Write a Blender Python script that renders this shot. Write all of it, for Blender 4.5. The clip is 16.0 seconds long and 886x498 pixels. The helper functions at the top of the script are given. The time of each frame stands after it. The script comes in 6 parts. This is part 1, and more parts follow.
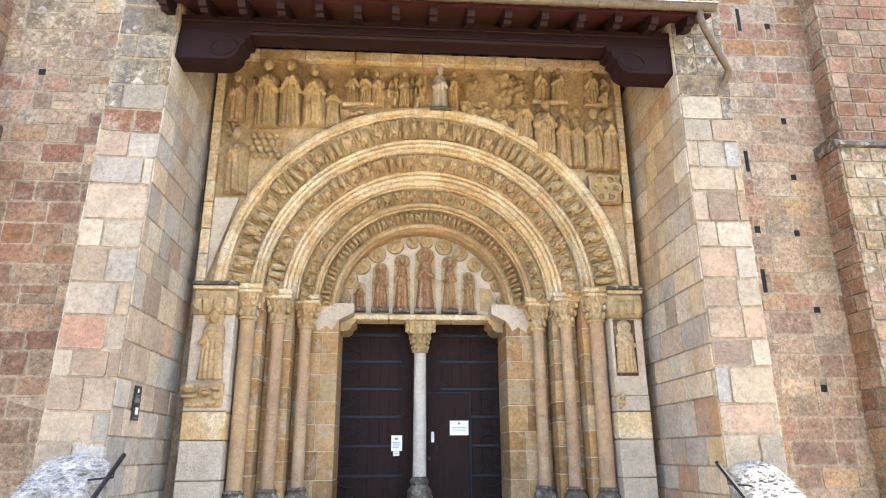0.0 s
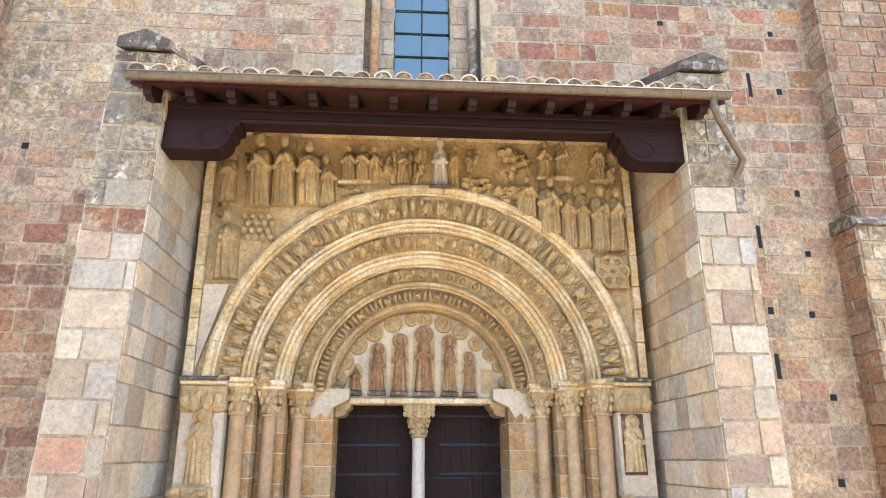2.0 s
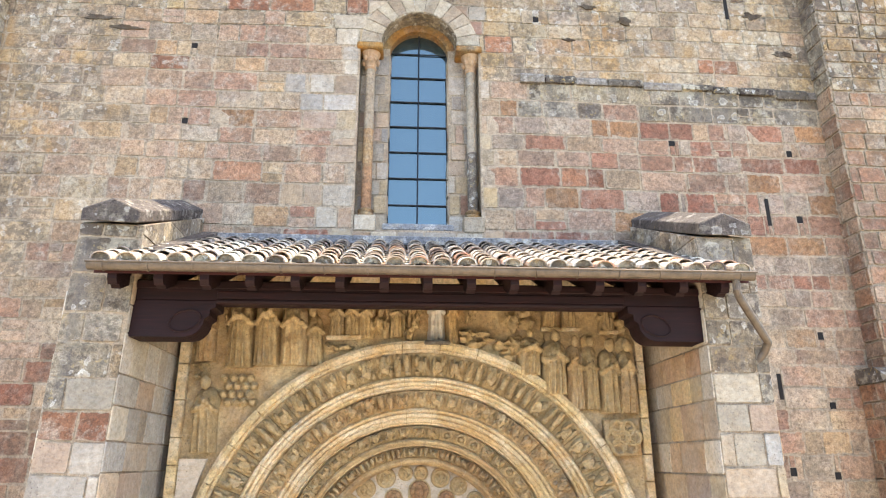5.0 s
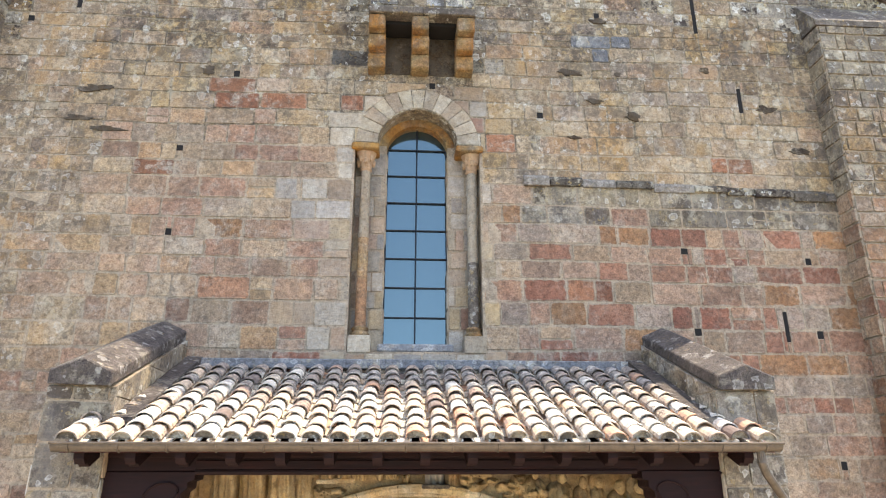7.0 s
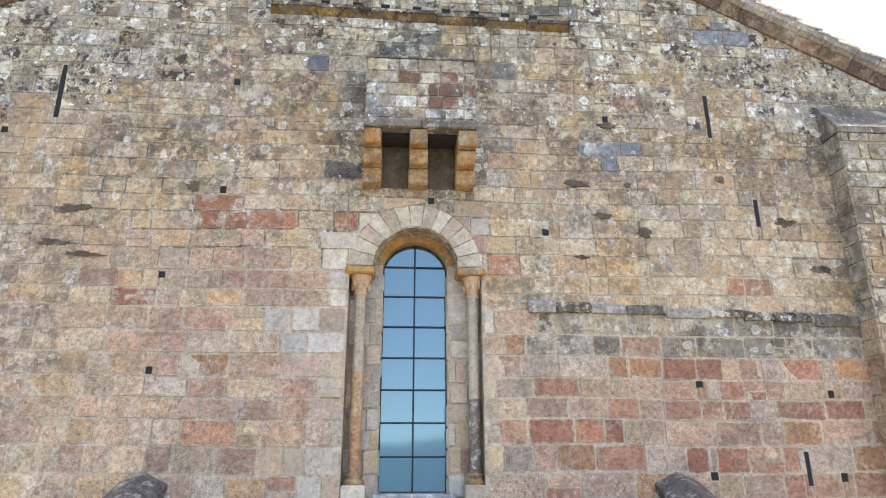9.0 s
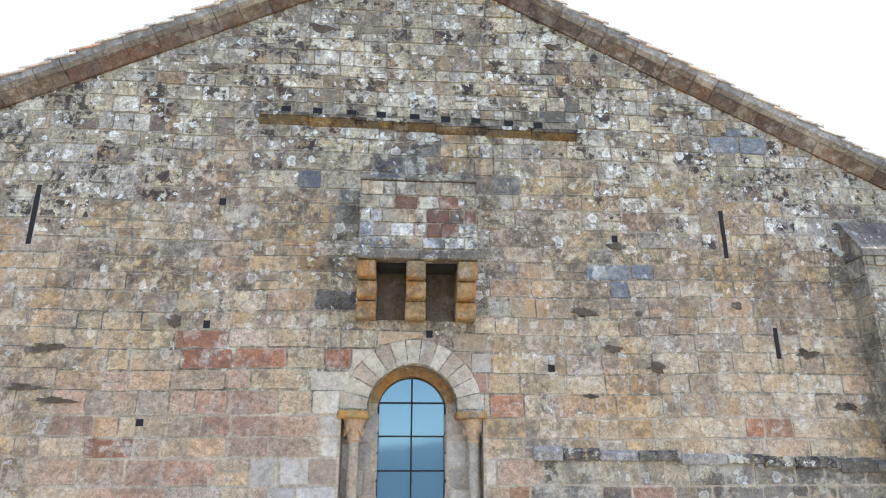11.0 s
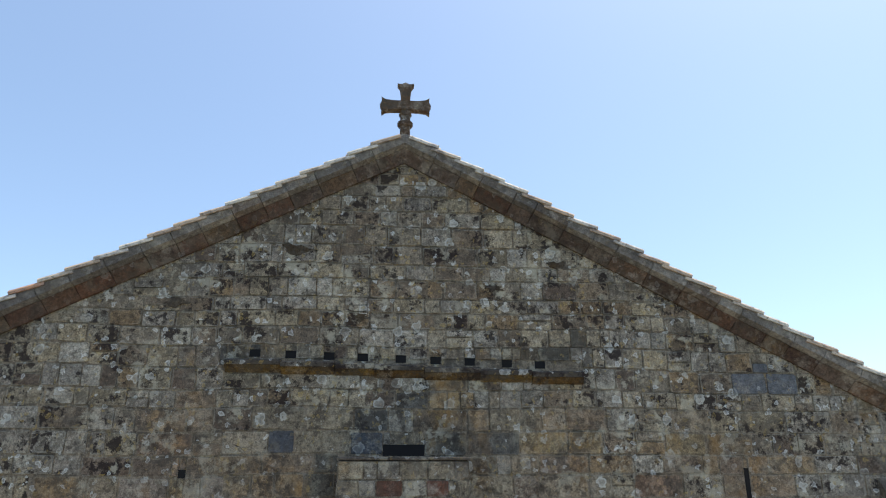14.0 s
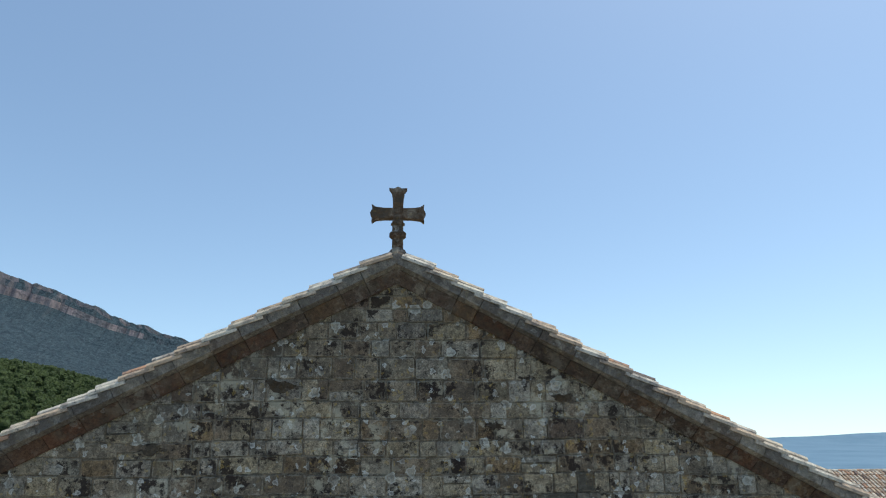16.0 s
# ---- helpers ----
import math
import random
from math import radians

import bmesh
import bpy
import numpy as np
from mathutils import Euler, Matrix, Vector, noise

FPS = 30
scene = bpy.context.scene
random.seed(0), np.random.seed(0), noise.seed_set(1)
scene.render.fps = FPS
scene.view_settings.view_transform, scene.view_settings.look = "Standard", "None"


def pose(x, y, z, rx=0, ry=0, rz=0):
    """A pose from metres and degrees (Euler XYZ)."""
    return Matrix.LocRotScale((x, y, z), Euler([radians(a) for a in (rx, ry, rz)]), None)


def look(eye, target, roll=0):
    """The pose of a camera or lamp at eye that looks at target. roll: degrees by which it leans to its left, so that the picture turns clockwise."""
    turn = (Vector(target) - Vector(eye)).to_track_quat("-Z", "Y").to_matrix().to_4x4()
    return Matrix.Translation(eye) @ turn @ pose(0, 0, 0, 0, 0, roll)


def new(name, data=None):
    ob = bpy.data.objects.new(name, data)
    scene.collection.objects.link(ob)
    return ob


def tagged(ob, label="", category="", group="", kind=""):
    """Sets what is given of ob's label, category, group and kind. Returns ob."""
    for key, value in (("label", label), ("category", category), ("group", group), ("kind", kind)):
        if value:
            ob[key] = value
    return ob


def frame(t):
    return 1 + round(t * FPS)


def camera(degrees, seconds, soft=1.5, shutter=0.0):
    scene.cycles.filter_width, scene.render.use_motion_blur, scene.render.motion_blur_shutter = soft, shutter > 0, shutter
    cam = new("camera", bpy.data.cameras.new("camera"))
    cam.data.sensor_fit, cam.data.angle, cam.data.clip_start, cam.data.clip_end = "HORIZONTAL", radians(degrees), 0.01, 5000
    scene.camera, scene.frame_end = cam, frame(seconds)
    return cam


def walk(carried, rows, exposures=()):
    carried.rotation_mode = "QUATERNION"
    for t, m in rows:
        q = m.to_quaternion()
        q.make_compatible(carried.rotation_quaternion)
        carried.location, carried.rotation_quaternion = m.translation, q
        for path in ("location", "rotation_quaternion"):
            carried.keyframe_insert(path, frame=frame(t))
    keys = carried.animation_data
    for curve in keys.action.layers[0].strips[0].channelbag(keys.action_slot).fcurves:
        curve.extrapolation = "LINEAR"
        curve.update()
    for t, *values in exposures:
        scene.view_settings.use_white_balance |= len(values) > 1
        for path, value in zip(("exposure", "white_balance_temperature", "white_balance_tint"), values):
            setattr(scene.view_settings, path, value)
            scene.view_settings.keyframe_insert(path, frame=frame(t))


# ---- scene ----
cam = camera(67.8, 16.0, soft=1.1)
PATH = [
    (0, (-0.376, 0.455, 1.363), (-0.24, 2.36, 1.957), -0.3),
    (0.5, (-0.379, 0.483, 1.64), (-0.241, 2.386, 2.24), -0.3),
    (1, (-0.376, 0.492, 1.95), (-0.239, 2.395, 2.548), -0.3),
    (1.5, (-0.36, 0.499, 2.241), (-0.225, 2.401, 2.842), -0.2),
    (2, (-0.365, 0.507, 2.539), (-0.229, 2.409, 3.142), -0.2),
    (2.5, (-0.366, 0.513, 2.845), (-0.232, 2.415, 3.45), -0.2),
    (3, (-0.364, 0.527, 3.169), (-0.23, 2.428, 3.777), -0.2),
    (3.5, (-0.371, 0.531, 3.497), (-0.236, 2.431, 4.107), -0.2),
    (4, (-0.37, 0.531, 3.844), (-0.234, 2.431, 4.453), -0.2),
    (4.2, (-0.354, 0.532, 4.005), (-0.22, 2.432, 4.613), -0.2),
    (6.3, (-0.288, 0.598, 5.672), (-0.153, 2.491, 6.303), -0.1),
    (6.5, (-0.298, 0.607, 5.836), (-0.163, 2.5, 6.469), -0.1),
    (7, (-0.288, 0.59, 6.289), (-0.154, 2.484, 6.918), -0.1),
    (7.5, (-0.295, 0.582, 6.75), (-0.16, 2.476, 7.378), -0.1),
    (8, (-0.291, 0.574, 7.234), (-0.158, 2.469, 7.86), -0.1),
    (8.5, (-0.306, 0.574, 7.721), (-0.169, 2.469, 8.345), -0.1),
    (9, (-0.299, 0.574, 8.197), (-0.161, 2.469, 8.819), -0.1),
    (9.2, (-0.289, 0.584, 8.364), (-0.152, 2.478, 8.994), -0.0),
    (11.3, (-0.272, 0.588, 10.458), (-0.135, 2.485, 11.078), -0.0),
    (11.5, (-0.258, 0.593, 10.689), (-0.121, 2.49, 11.307), -0.0),
    (12, (-0.219, 0.558, 11.287), (-0.084, 2.457, 11.901), 0.0),
    (12.5, (-0.187, 0.56, 11.916), (-0.056, 2.46, 12.526), 0.0),
    (13, (-0.196, 0.564, 12.509), (-0.058, 2.464, 13.12), -0.0),
    (13.5, (-0.18, 0.587, 13.154), (-0.04, 2.488, 13.762), -0.0),
    (14, (-0.107, 0.569, 13.803), (0.023, 2.472, 14.404), -0.0),
    (14.5, (-0.005, 0.565, 14.409), (0.108, 2.471, 15.004), 0.1),
    (15, (0.061, 0.578, 15.016), (0.165, 2.49, 15.594), 0.1),
    (15.5, (0.052, 0.627, 15.611), (0.161, 2.549, 16.153), -0.1),
    (16, (0.09, 0.689, 16.206), (0.192, 2.629, 16.681), -0.2),
]
EXPOSURES = [(0, 3.1, 7500, 11), (4, 3.05, 7500, 11), (6.5, 2.6, 7550, 11), (8, 2.42, 7450, 11), (9, 2.72, 7250, 11), (11.5, 2.6, 6700, 9), (12.5, 2.3, 6650, 8), (13.5, 1.15, 6800, 6), (14.5, 0.82, 6900, 4), (16, 0.42, 6550, 0)]
walk(cam, [(t, look(eye, target, roll)) for t, eye, target, roll in PATH], EXPOSURES)

# ---- world and sun ----
TO_SUN = Vector((0.32, 0.085, 1.0)).normalized()
world = bpy.data.worlds.new("sky")
scene.world = world
world.use_nodes = True
wn = world.node_tree
sky = wn.nodes.new("ShaderNodeTexSky")
sky.sky_type = "NISHITA"
sky.sun_disc = False
sky.sun_elevation = math.asin(TO_SUN.z)
sky.sun_rotation = math.atan2(TO_SUN.x, TO_SUN.y)
sky.altitude = 700
sky.air_density = 1.0
sky.dust_density = 1.7
sky.ozone_density = 0.4
# the far horizon lies below the eye, which stands high over the valley
ways = wn.nodes.new("ShaderNodeTexCoord")
sink = wn.nodes.new("ShaderNodeVectorMath")
sink.operation = "ADD"
sink.inputs[1].default_value = (0, 0, 0.10)
wn.links.new(ways.outputs["Generated"], sink.inputs[0])
wn.links.new(sink.outputs[0], sky.inputs[0])
wn.links.new(sky.outputs[0], wn.nodes["Background"].inputs[0])
wn.nodes["Background"].inputs[1].default_value = 0.15
sun = new("sun", bpy.data.lights.new("sun", "SUN"))
sun.data.energy, sun.data.angle, sun.data.color = 1.95, radians(0.5), (1.0, 0.95, 0.87)
sun.matrix_world = look(TO_SUN * 60, (0, 0, 0))


# ---- materials ----
class Nodes:
    """Short hand for building one node material."""

    def __init__(self, name):
        self.mat = bpy.data.materials.new(name)
        self.mat.use_nodes = True
        self.tree = self.mat.node_tree
        self.bsdf = self.tree.nodes["Principled BSDF"]

    def node(self, kind, **sockets):
        n = self.tree.nodes.new(kind)
        for key, value in sockets.items():
            self.put(n.inputs[key.replace("_", " ")], value)
        return n

    def put(self, socket, value):
        if isinstance(value, bpy.types.NodeSocket):
            self.tree.links.new(value, socket)
        else:
            socket.default_value = value

    def where(self, stretch=None):
        pos = self.node("ShaderNodeNewGeometry").outputs["Position"]
        if stretch:
            m = self.node("ShaderNodeMapping", Vector=pos)
            m.inputs["Scale"].default_value = stretch
            pos = m.outputs[0]
        return pos

    def noise(self, scale, detail=4.0, rough=0.6, stretch=None, distortion=0.0):
        n = self.node("ShaderNodeTexNoise", Vector=self.where(stretch), Scale=scale, Detail=detail, Roughness=rough, Distortion=distortion)
        return n.outputs["Fac"]

    def ramp(self, fac, stops, mode="LINEAR"):
        n = self.node("ShaderNodeValToRGB", Fac=fac)
        r = n.color_ramp
        r.interpolation = mode
        while len(r.elements) < len(stops):
            r.elements.new(0.5)
        for e, (p, c) in zip(r.elements, stops):
            e.position = p
            e.color = (*c, 1) if len(c) == 3 else c
        return n.outputs["Color"]

    def grey(self, fac, a, b, lo=0.0, hi=1.0):
        n = self.node("ShaderNodeMapRange", Value=fac)
        n.inputs["From Min"].default_value, n.inputs["From Max"].default_value = a, b
        n.inputs["To Min"].default_value, n.inputs["To Max"].default_value = lo, hi
        return n.outputs[0]

    def math(self, op, a, b=0.0):
        n = self.node("ShaderNodeMath")
        n.operation = op
        self.put(n.inputs[0], a)
        self.put(n.inputs[1], b)
        return n.outputs[0]

    def mix(self, fac, a, b, mode="MIX"):
        n = self.node("ShaderNodeMix")
        n.data_type, n.blend_type = "RGBA", mode
        self.put(n.inputs["Factor"], fac)
        for socket, value in ((n.inputs[6], a), (n.inputs[7], b)):
            self.put(socket, (*value, 1) if isinstance(value, tuple) and len(value) == 3 else value)
        return n.outputs[2]

    def bump(self, height, strength, distance=0.02):
        n = self.node("ShaderNodeBump", Height=height, Strength=strength, Distance=distance)
        self.put(self.bsdf.inputs["Normal"], n.outputs[0])

    def done(self, colour, rough=0.85, metal=0.0, spec=0.3):
        self.put(self.bsdf.inputs["Base Color"], (*colour, 1) if isinstance(colour, tuple) and len(colour) == 3 else colour)
        self.put(self.bsdf.inputs["Roughness"], rough)
        self.put(self.bsdf.inputs["Metallic"], metal)
        self.put(self.bsdf.inputs["Specular IOR Level"], spec)
        return self.mat


def srgb(r, g, b, k=1.0):
    def lin(v):
        v /= 255
        return v / 12.92 if v <= 0.04045 else ((v + 0.055) / 1.055) ** 2.4
    return (lin(r) * k, lin(g) * k, lin(b) * k)


def stone(name, stops, island=False, lichen=0.0, dark=0.0, ochre=0.0, soot=0.0, grain=0.35, solid=False, rough=0.9, lime=0.55, calm=0.38, crisp=1.0, crust=0.0, arris=0.0, arris_tint=(196, 180, 156)):
    """Weathered ashlar: a colour for each block, bands and stains in it, lichen spots and dark crusts on it."""
    n = Nodes(name)
    if solid:
        own = n.noise(1.1, 3.0, 0.5)
        own = n.grey(own, 0.3, 0.7)
    elif island:
        own = n.node("ShaderNodeNewGeometry").outputs["Random Per Island"]
    else:
        own = n.node("ShaderNodeObjectInfo").outputs["Random"]
    col = n.ramp(own, stops, "LINEAR" if solid else "CONSTANT")
    if not solid:
        col = n.mix(calm, col, n.ramp(n.noise(0.55, 3.0, 0.5), stops, "LINEAR"))
        tone = n.node("ShaderNodeTexWhiteNoise")
        tone.noise_dimensions = "1D"
        n.put(tone.inputs["W"], n.math("MULTIPLY", own, 917.3))
        col = n.mix(1.0, col, n.ramp(tone.outputs["Value"], [(0.0, (0.74, 0.74, 0.75)), (0.5, (1.0, 1.0, 1.0)), (1.0, (1.2, 1.19, 1.17))]), "MULTIPLY")
    # sandstone bands, blotches, lime smears over the joints, grain and pits
    band = n.noise(6.0, 6.0, 0.7, (1.0, 1.0, 2.2), 1.8)
    col = n.mix(n.grey(band, 0.36, 0.72, 0.0, 0.55), col, n.mix(1.0, col, (0.98, 0.78, 0.60), "MULTIPLY"))
    blot = n.noise(2.6, 7.0, 0.72)
    col = n.mix(0.55, col, n.ramp(blot, [(0.28, (0.55, 0.55, 0.57)), (0.5, (0.97, 0.96, 0.94)), (0.72, (1.28, 1.26, 1.2))]), "MULTIPLY")
    smear = n.math("MULTIPLY", n.grey(n.noise(4.2, 7.0, 0.75), 0.5, 0.63), n.grey(n.noise(0.8, 3.0), 0.35, 0.6))
    col = n.mix(n.math("MULTIPLY", smear, lime), col, srgb(206, 194, 176, 0.66))
    mid = n.noise(19.0, 7.0, 0.8)
    col = n.mix(0.9, col, n.ramp(mid, [(0.34, (max(0.1, 1 - 0.62 * crisp), max(0.1, 1 - 0.63 * crisp), max(0.1, 1 - 0.64 * crisp))), (0.5, (1.0, 1.0, 1.0)), (0.66, (1 + 0.5 * crisp,) * 3)]), "MULTIPLY")
    fine = n.noise(75.0, 3.0, 0.7)
    col = n.mix(min(0.9, 0.55 * crisp * crisp), col, n.ramp(fine, [(0.34, (0.55, 0.55, 0.55)), (0.66, (1.42, 1.42, 1.42))]), "MULTIPLY")
    height = n.math("ADD", n.math("MULTIPLY", mid, 0.8), n.math("MULTIPLY", fine, grain))
    pits = n.node("ShaderNodeTexVoronoi", Vector=n.where(), Scale=26.0).outputs["Distance"]
    pit = n.math("MULTIPLY", n.grey(pits, 0.08, 0.24, 1.0, 0.0), n.grey(n.noise(3.7, 3.0), 0.5, 0.58))
    col = n.mix(n.math("MULTIPLY", pit, 0.7), col, (0.07, 0.055, 0.045))
    if ochre:
        o = n.noise(1.6, 5.0, 0.65, (1.0, 1.0, 0.5))
        col = n.mix(n.grey(o, 0.5, 0.68, 0.0, ochre), col, srgb(176, 128, 60))
    if dark:
        d = n.noise(1.25, 7.0, 0.72)
        e = n.noise(8.0, 9.0, 0.78)
        k = n.math("MULTIPLY", n.grey(d, 0.42, 0.53), n.grey(e, 0.46, 0.53))
        col = n.mix(n.math("MULTIPLY", k, dark), col, srgb(80, 72, 63))
    if crust:
        c = n.noise(3.6, 9.0, 0.76)
        col = n.mix(n.grey(c, 0.53, 0.565, 0.0, crust), col, srgb(44, 34, 30))
    if soot:
        s = n.noise(3.0, 5.0, 0.7, (1.0, 1.0, 0.12))
        col = n.mix(n.grey(s, 0.47, 0.66, 0.0, soot), col, srgb(92, 88, 86))
    if lichen:
        patch = n.math("MULTIPLY", n.grey(n.noise(3.1, 8.0, 0.75), 0.54, 0.59), n.grey(n.noise(0.9, 3.0), 0.4, 0.52))
        col = n.mix(n.math("MULTIPLY", patch, lichen * 0.75), col, srgb(206, 196, 172))
        warp = n.node("ShaderNodeTexNoise", Vector=n.where(), Scale=14.0, Detail=2.0).outputs["Color"]
        v = n.node("ShaderNodeVectorMath")
        v.operation = "MULTIPLY_ADD"
        n.put(v.inputs[0], warp)
        v.inputs[1].default_value = (0.13, 0.13, 0.13)
        n.put(v.inputs[2], n.where())
        for scale, tint, share in ((4.2, srgb(214, 210, 198), 1.0), (8.5, srgb(232, 230, 222), 0.95), (12.0, srgb(196, 164, 92), 0.7)):
            cell = n.node("ShaderNodeTexVoronoi", Vector=v.outputs[0], Scale=scale)
            spot = n.grey(cell.outputs["Distance"], 0.27, 0.31, 1.0, 0.0)
            ring = n.math("ADD", n.grey(cell.outputs["Distance"], 0.16, 0.26, 0.35, 1.0), 0.0)
            pick = n.grey(n.node("ShaderNodeSeparateColor", Color=cell.outputs["Color"]).outputs[0], 0.60, 0.63)
            gate = n.grey(n.noise(1.0 + scale * 0.07, 3.0), 0.40, 0.50)
            k = n.math("MULTIPLY", n.math("MULTIPLY", spot, ring), n.math("MULTIPLY", pick, gate))
            k = n.math("MULTIPLY", k, lichen * share)
            col = n.mix(k, col, tint)
            height = n.math("ADD", height, n.math("MULTIPLY", k, 0.25))
    if arris:
        uv = n.node("ShaderNodeUVMap")
        uv.uv_map = "face"
        axes = n.node("ShaderNodeSeparateXYZ", Vector=uv.outputs["UV"])
        du = n.grey(n.math("ABSOLUTE", n.math("SUBTRACT", axes.outputs[0], 1.5)), 0.40, 0.5, 0.0, 1.0)
        dv = n.grey(n.math("ABSOLUTE", n.math("SUBTRACT", axes.outputs[1], 1.5)), 0.35, 0.5, 0.0, 1.0)
        near = n.math("ADD", n.math("MAXIMUM", du, dv), n.grey(n.noise(9.0, 6.0, 0.7), 0.3, 0.7, -0.62, 0.5))
        near = n.math("MULTIPLY", n.grey(near, 0.5, 0.72), n.math("GREATER_THAN", axes.outputs[0], 0.5))
        near = n.math("MULTIPLY", near, n.grey(n.noise(0.7, 3.0), 0.35, 0.55, 0.35, 1.0))
        col = n.mix(n.math("MULTIPLY", near, arris), col, n.mix(0.8, srgb(*arris_tint, 0.6), n.ramp(mid, [(0.34, (0.6, 0.6, 0.6)), (0.66, (1.25, 1.25, 1.25))]), "MULTIPLY"))
    n.bump(height, 0.9, 0.028)
    return n.done(col, rough)


K = 0.58
PINK = [(0.0, srgb(204, 180, 154, K)), (0.15, srgb(196, 168, 144, K)), (0.30, srgb(202, 188, 168, K)), (0.44, srgb(190, 156, 134, K)), (0.56, srgb(206, 182, 150, K)),
        (0.70, srgb(184, 142, 120, K)), (0.80, srgb(202, 168, 126, K)), (0.89, srgb(182, 134, 112, K)), (0.95, srgb(196, 150, 106, K))]
ROSY = [(0.0, srgb(194, 164, 142, K)), (0.14, srgb(186, 148, 126, K)), (0.30, srgb(192, 176, 158, K)), (0.42, srgb(178, 130, 108, K)), (0.54, srgb(200, 174, 144, K)),
        (0.66, srgb(182, 128, 106, K)), (0.76, srgb(194, 146, 104, K)), (0.86, srgb(182, 166, 152, K)), (0.93, srgb(172, 110, 90, K))]
TAN = [(0.0, srgb(202, 180, 148, K)), (0.16, srgb(192, 170, 144, K)), (0.30, srgb(206, 184, 144, K)), (0.44, srgb(186, 164, 142, K)), (0.56, srgb(196, 172, 140, K)),
       (0.70, srgb(210, 192, 164, K)), (0.82, srgb(192, 160, 134, K)), (0.9, srgb(180, 166, 152, K))]
GREY = [(0.0, srgb(204, 190, 164, K)), (0.16, srgb(186, 172, 150, K)), (0.30, srgb(208, 198, 180, K)), (0.44, srgb(166, 148, 126, K)), (0.54, srgb(200, 184, 154, K)),
        (0.66, srgb(196, 186, 170, K)), (0.78, srgb(214, 206, 190, K)), (0.88, srgb(180, 154, 120, K)), (0.96, srgb(142, 124, 108, K))]
BROWN = [(0.0, srgb(190, 154, 128, K)), (0.18, srgb(186, 164, 142, K)), (0.34, srgb(178, 134, 108, K)), (0.48, srgb(194, 166, 138, K)), (0.62, srgb(166, 116, 94, K)),
         (0.76, srgb(196, 172, 144, K)), (0.88, srgb(184, 132, 94, K))]
PALE = [(0.0, srgb(206, 190, 164, K)), (0.16, srgb(212, 202, 186, K)), (0.32, srgb(204, 176, 148, K)), (0.46, srgb(196, 190, 182, K)), (0.60, srgb(210, 184, 142, K)),
        (0.74, srgb(198, 164, 140, K)), (0.86, srgb(214, 206, 192, K)), (0.95, srgb(180, 120, 92, K))]
KG = 0.86
KC = 0.54
CREAM = [(0.0, srgb(214, 202, 180, KC)), (0.2, srgb(206, 198, 186, KC)), (0.4, srgb(216, 198, 172, KC)), (0.58, srgb(208, 206, 200, KC)), (0.74, srgb(212, 190, 164, KC)), (0.88, srgb(200, 172, 148, KC))]
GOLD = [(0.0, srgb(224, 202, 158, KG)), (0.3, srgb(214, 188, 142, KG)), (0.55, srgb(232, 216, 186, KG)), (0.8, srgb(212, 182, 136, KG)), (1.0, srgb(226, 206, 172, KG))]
# darker copy of GOLD, with the shade of the deep orders in its colour
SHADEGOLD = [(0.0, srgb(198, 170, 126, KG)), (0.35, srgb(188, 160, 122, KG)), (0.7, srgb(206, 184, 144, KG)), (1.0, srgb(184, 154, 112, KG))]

ZONES = {}
STAINED = [(p, tuple(v * (0.40, 0.46, 0.56)[c] if i % 3 == 1 else 0.82 * v for c, v in enumerate(q))) for i, (p, q) in enumerate(GREY)]
for key, stops, extra in (("pink", PINK, dict(dark=0.25, calm=0.45, arris=0.75)),
                          ("tan", TAN, dict(dark=0.6, lichen=0.3, ochre=0.42, arris=0.65)),
                          ("old", [(p, tuple(0.86 * v for v in c)) for p, c in TAN], dict(crust=0.5, dark=0.8, lichen=0.45, ochre=0.5, calm=0.1, crisp=1.2, lime=0.4, arris=0.5)),
                          ("grey", GREY, dict(crust=0.92, dark=0.6, lichen=0.75, calm=0.0, crisp=1.3, lime=0.35, arris=0.55, arris_tint=(206, 196, 176))),
                          ("rosy", ROSY, dict(dark=0.3, calm=0.2, arris=0.8)),
                          ("stained", STAINED, dict(crust=0.6, dark=0.6, lichen=0.6, ochre=0.45, calm=0.0, crisp=1.2, lime=0.2, arris=0.3)),
                          ("brown", BROWN, dict(dark=0.3, calm=0.5, arris=0.7)),
                          ("pale", PALE, dict(dark=0.12, crisp=0.55, lime=0.25, calm=0.35, arris=0.6)),
                          ("cream", CREAM, dict(dark=0.1, crisp=0.5, lime=0.2, calm=0.2, arris=0.5)),
                          # CREAM and PALE brightened: bounce light on the pier sides put into colour
                          ("cream_lit", [(p, tuple(1.3 * v for v in c)) for p, c in CREAM], dict(dark=0.1, crisp=0.5, lime=0.2, calm=0.3)),
                          ("pale_lit", [(p, tuple(1.5 * v for v in c)) for p, c in PALE], dict(dark=0.1, crisp=0.5, lime=0.3, calm=0.5, ochre=0.3)),
                          ("crust", [(p, tuple(0.88 * v for v in c)) for p, c in GREY], dict(crust=0.55, dark=0.6, lichen=0.4, soot=0.55, arris=0.4))):
    ZONES[key] = stone(key + "_ashlar", stops, **extra)
    ZONES[key + "_joined"] = stone(key + "_ashlar_joined", stops, island=True, **extra)
RED = stone("deep_red_sandstone", [(0.0, srgb(166, 108, 82, K)), (0.35, srgb(180, 126, 96, K)), (0.7, srgb(188, 144, 116, K))], lime=0.9, dark=0.3, arris=0.7)
BLUE = stone("bluish_weathered_sandstone", [(0.0, srgb(120, 124, 130, K)), (0.5, srgb(146, 150, 156, K))], lichen=0.4)
INKY = stone("blue_black_stained_stone", [(0.0, srgb(82, 90, 104, K)), (0.5, srgb(98, 102, 110, K))], lichen=0.35, dark=0.5)
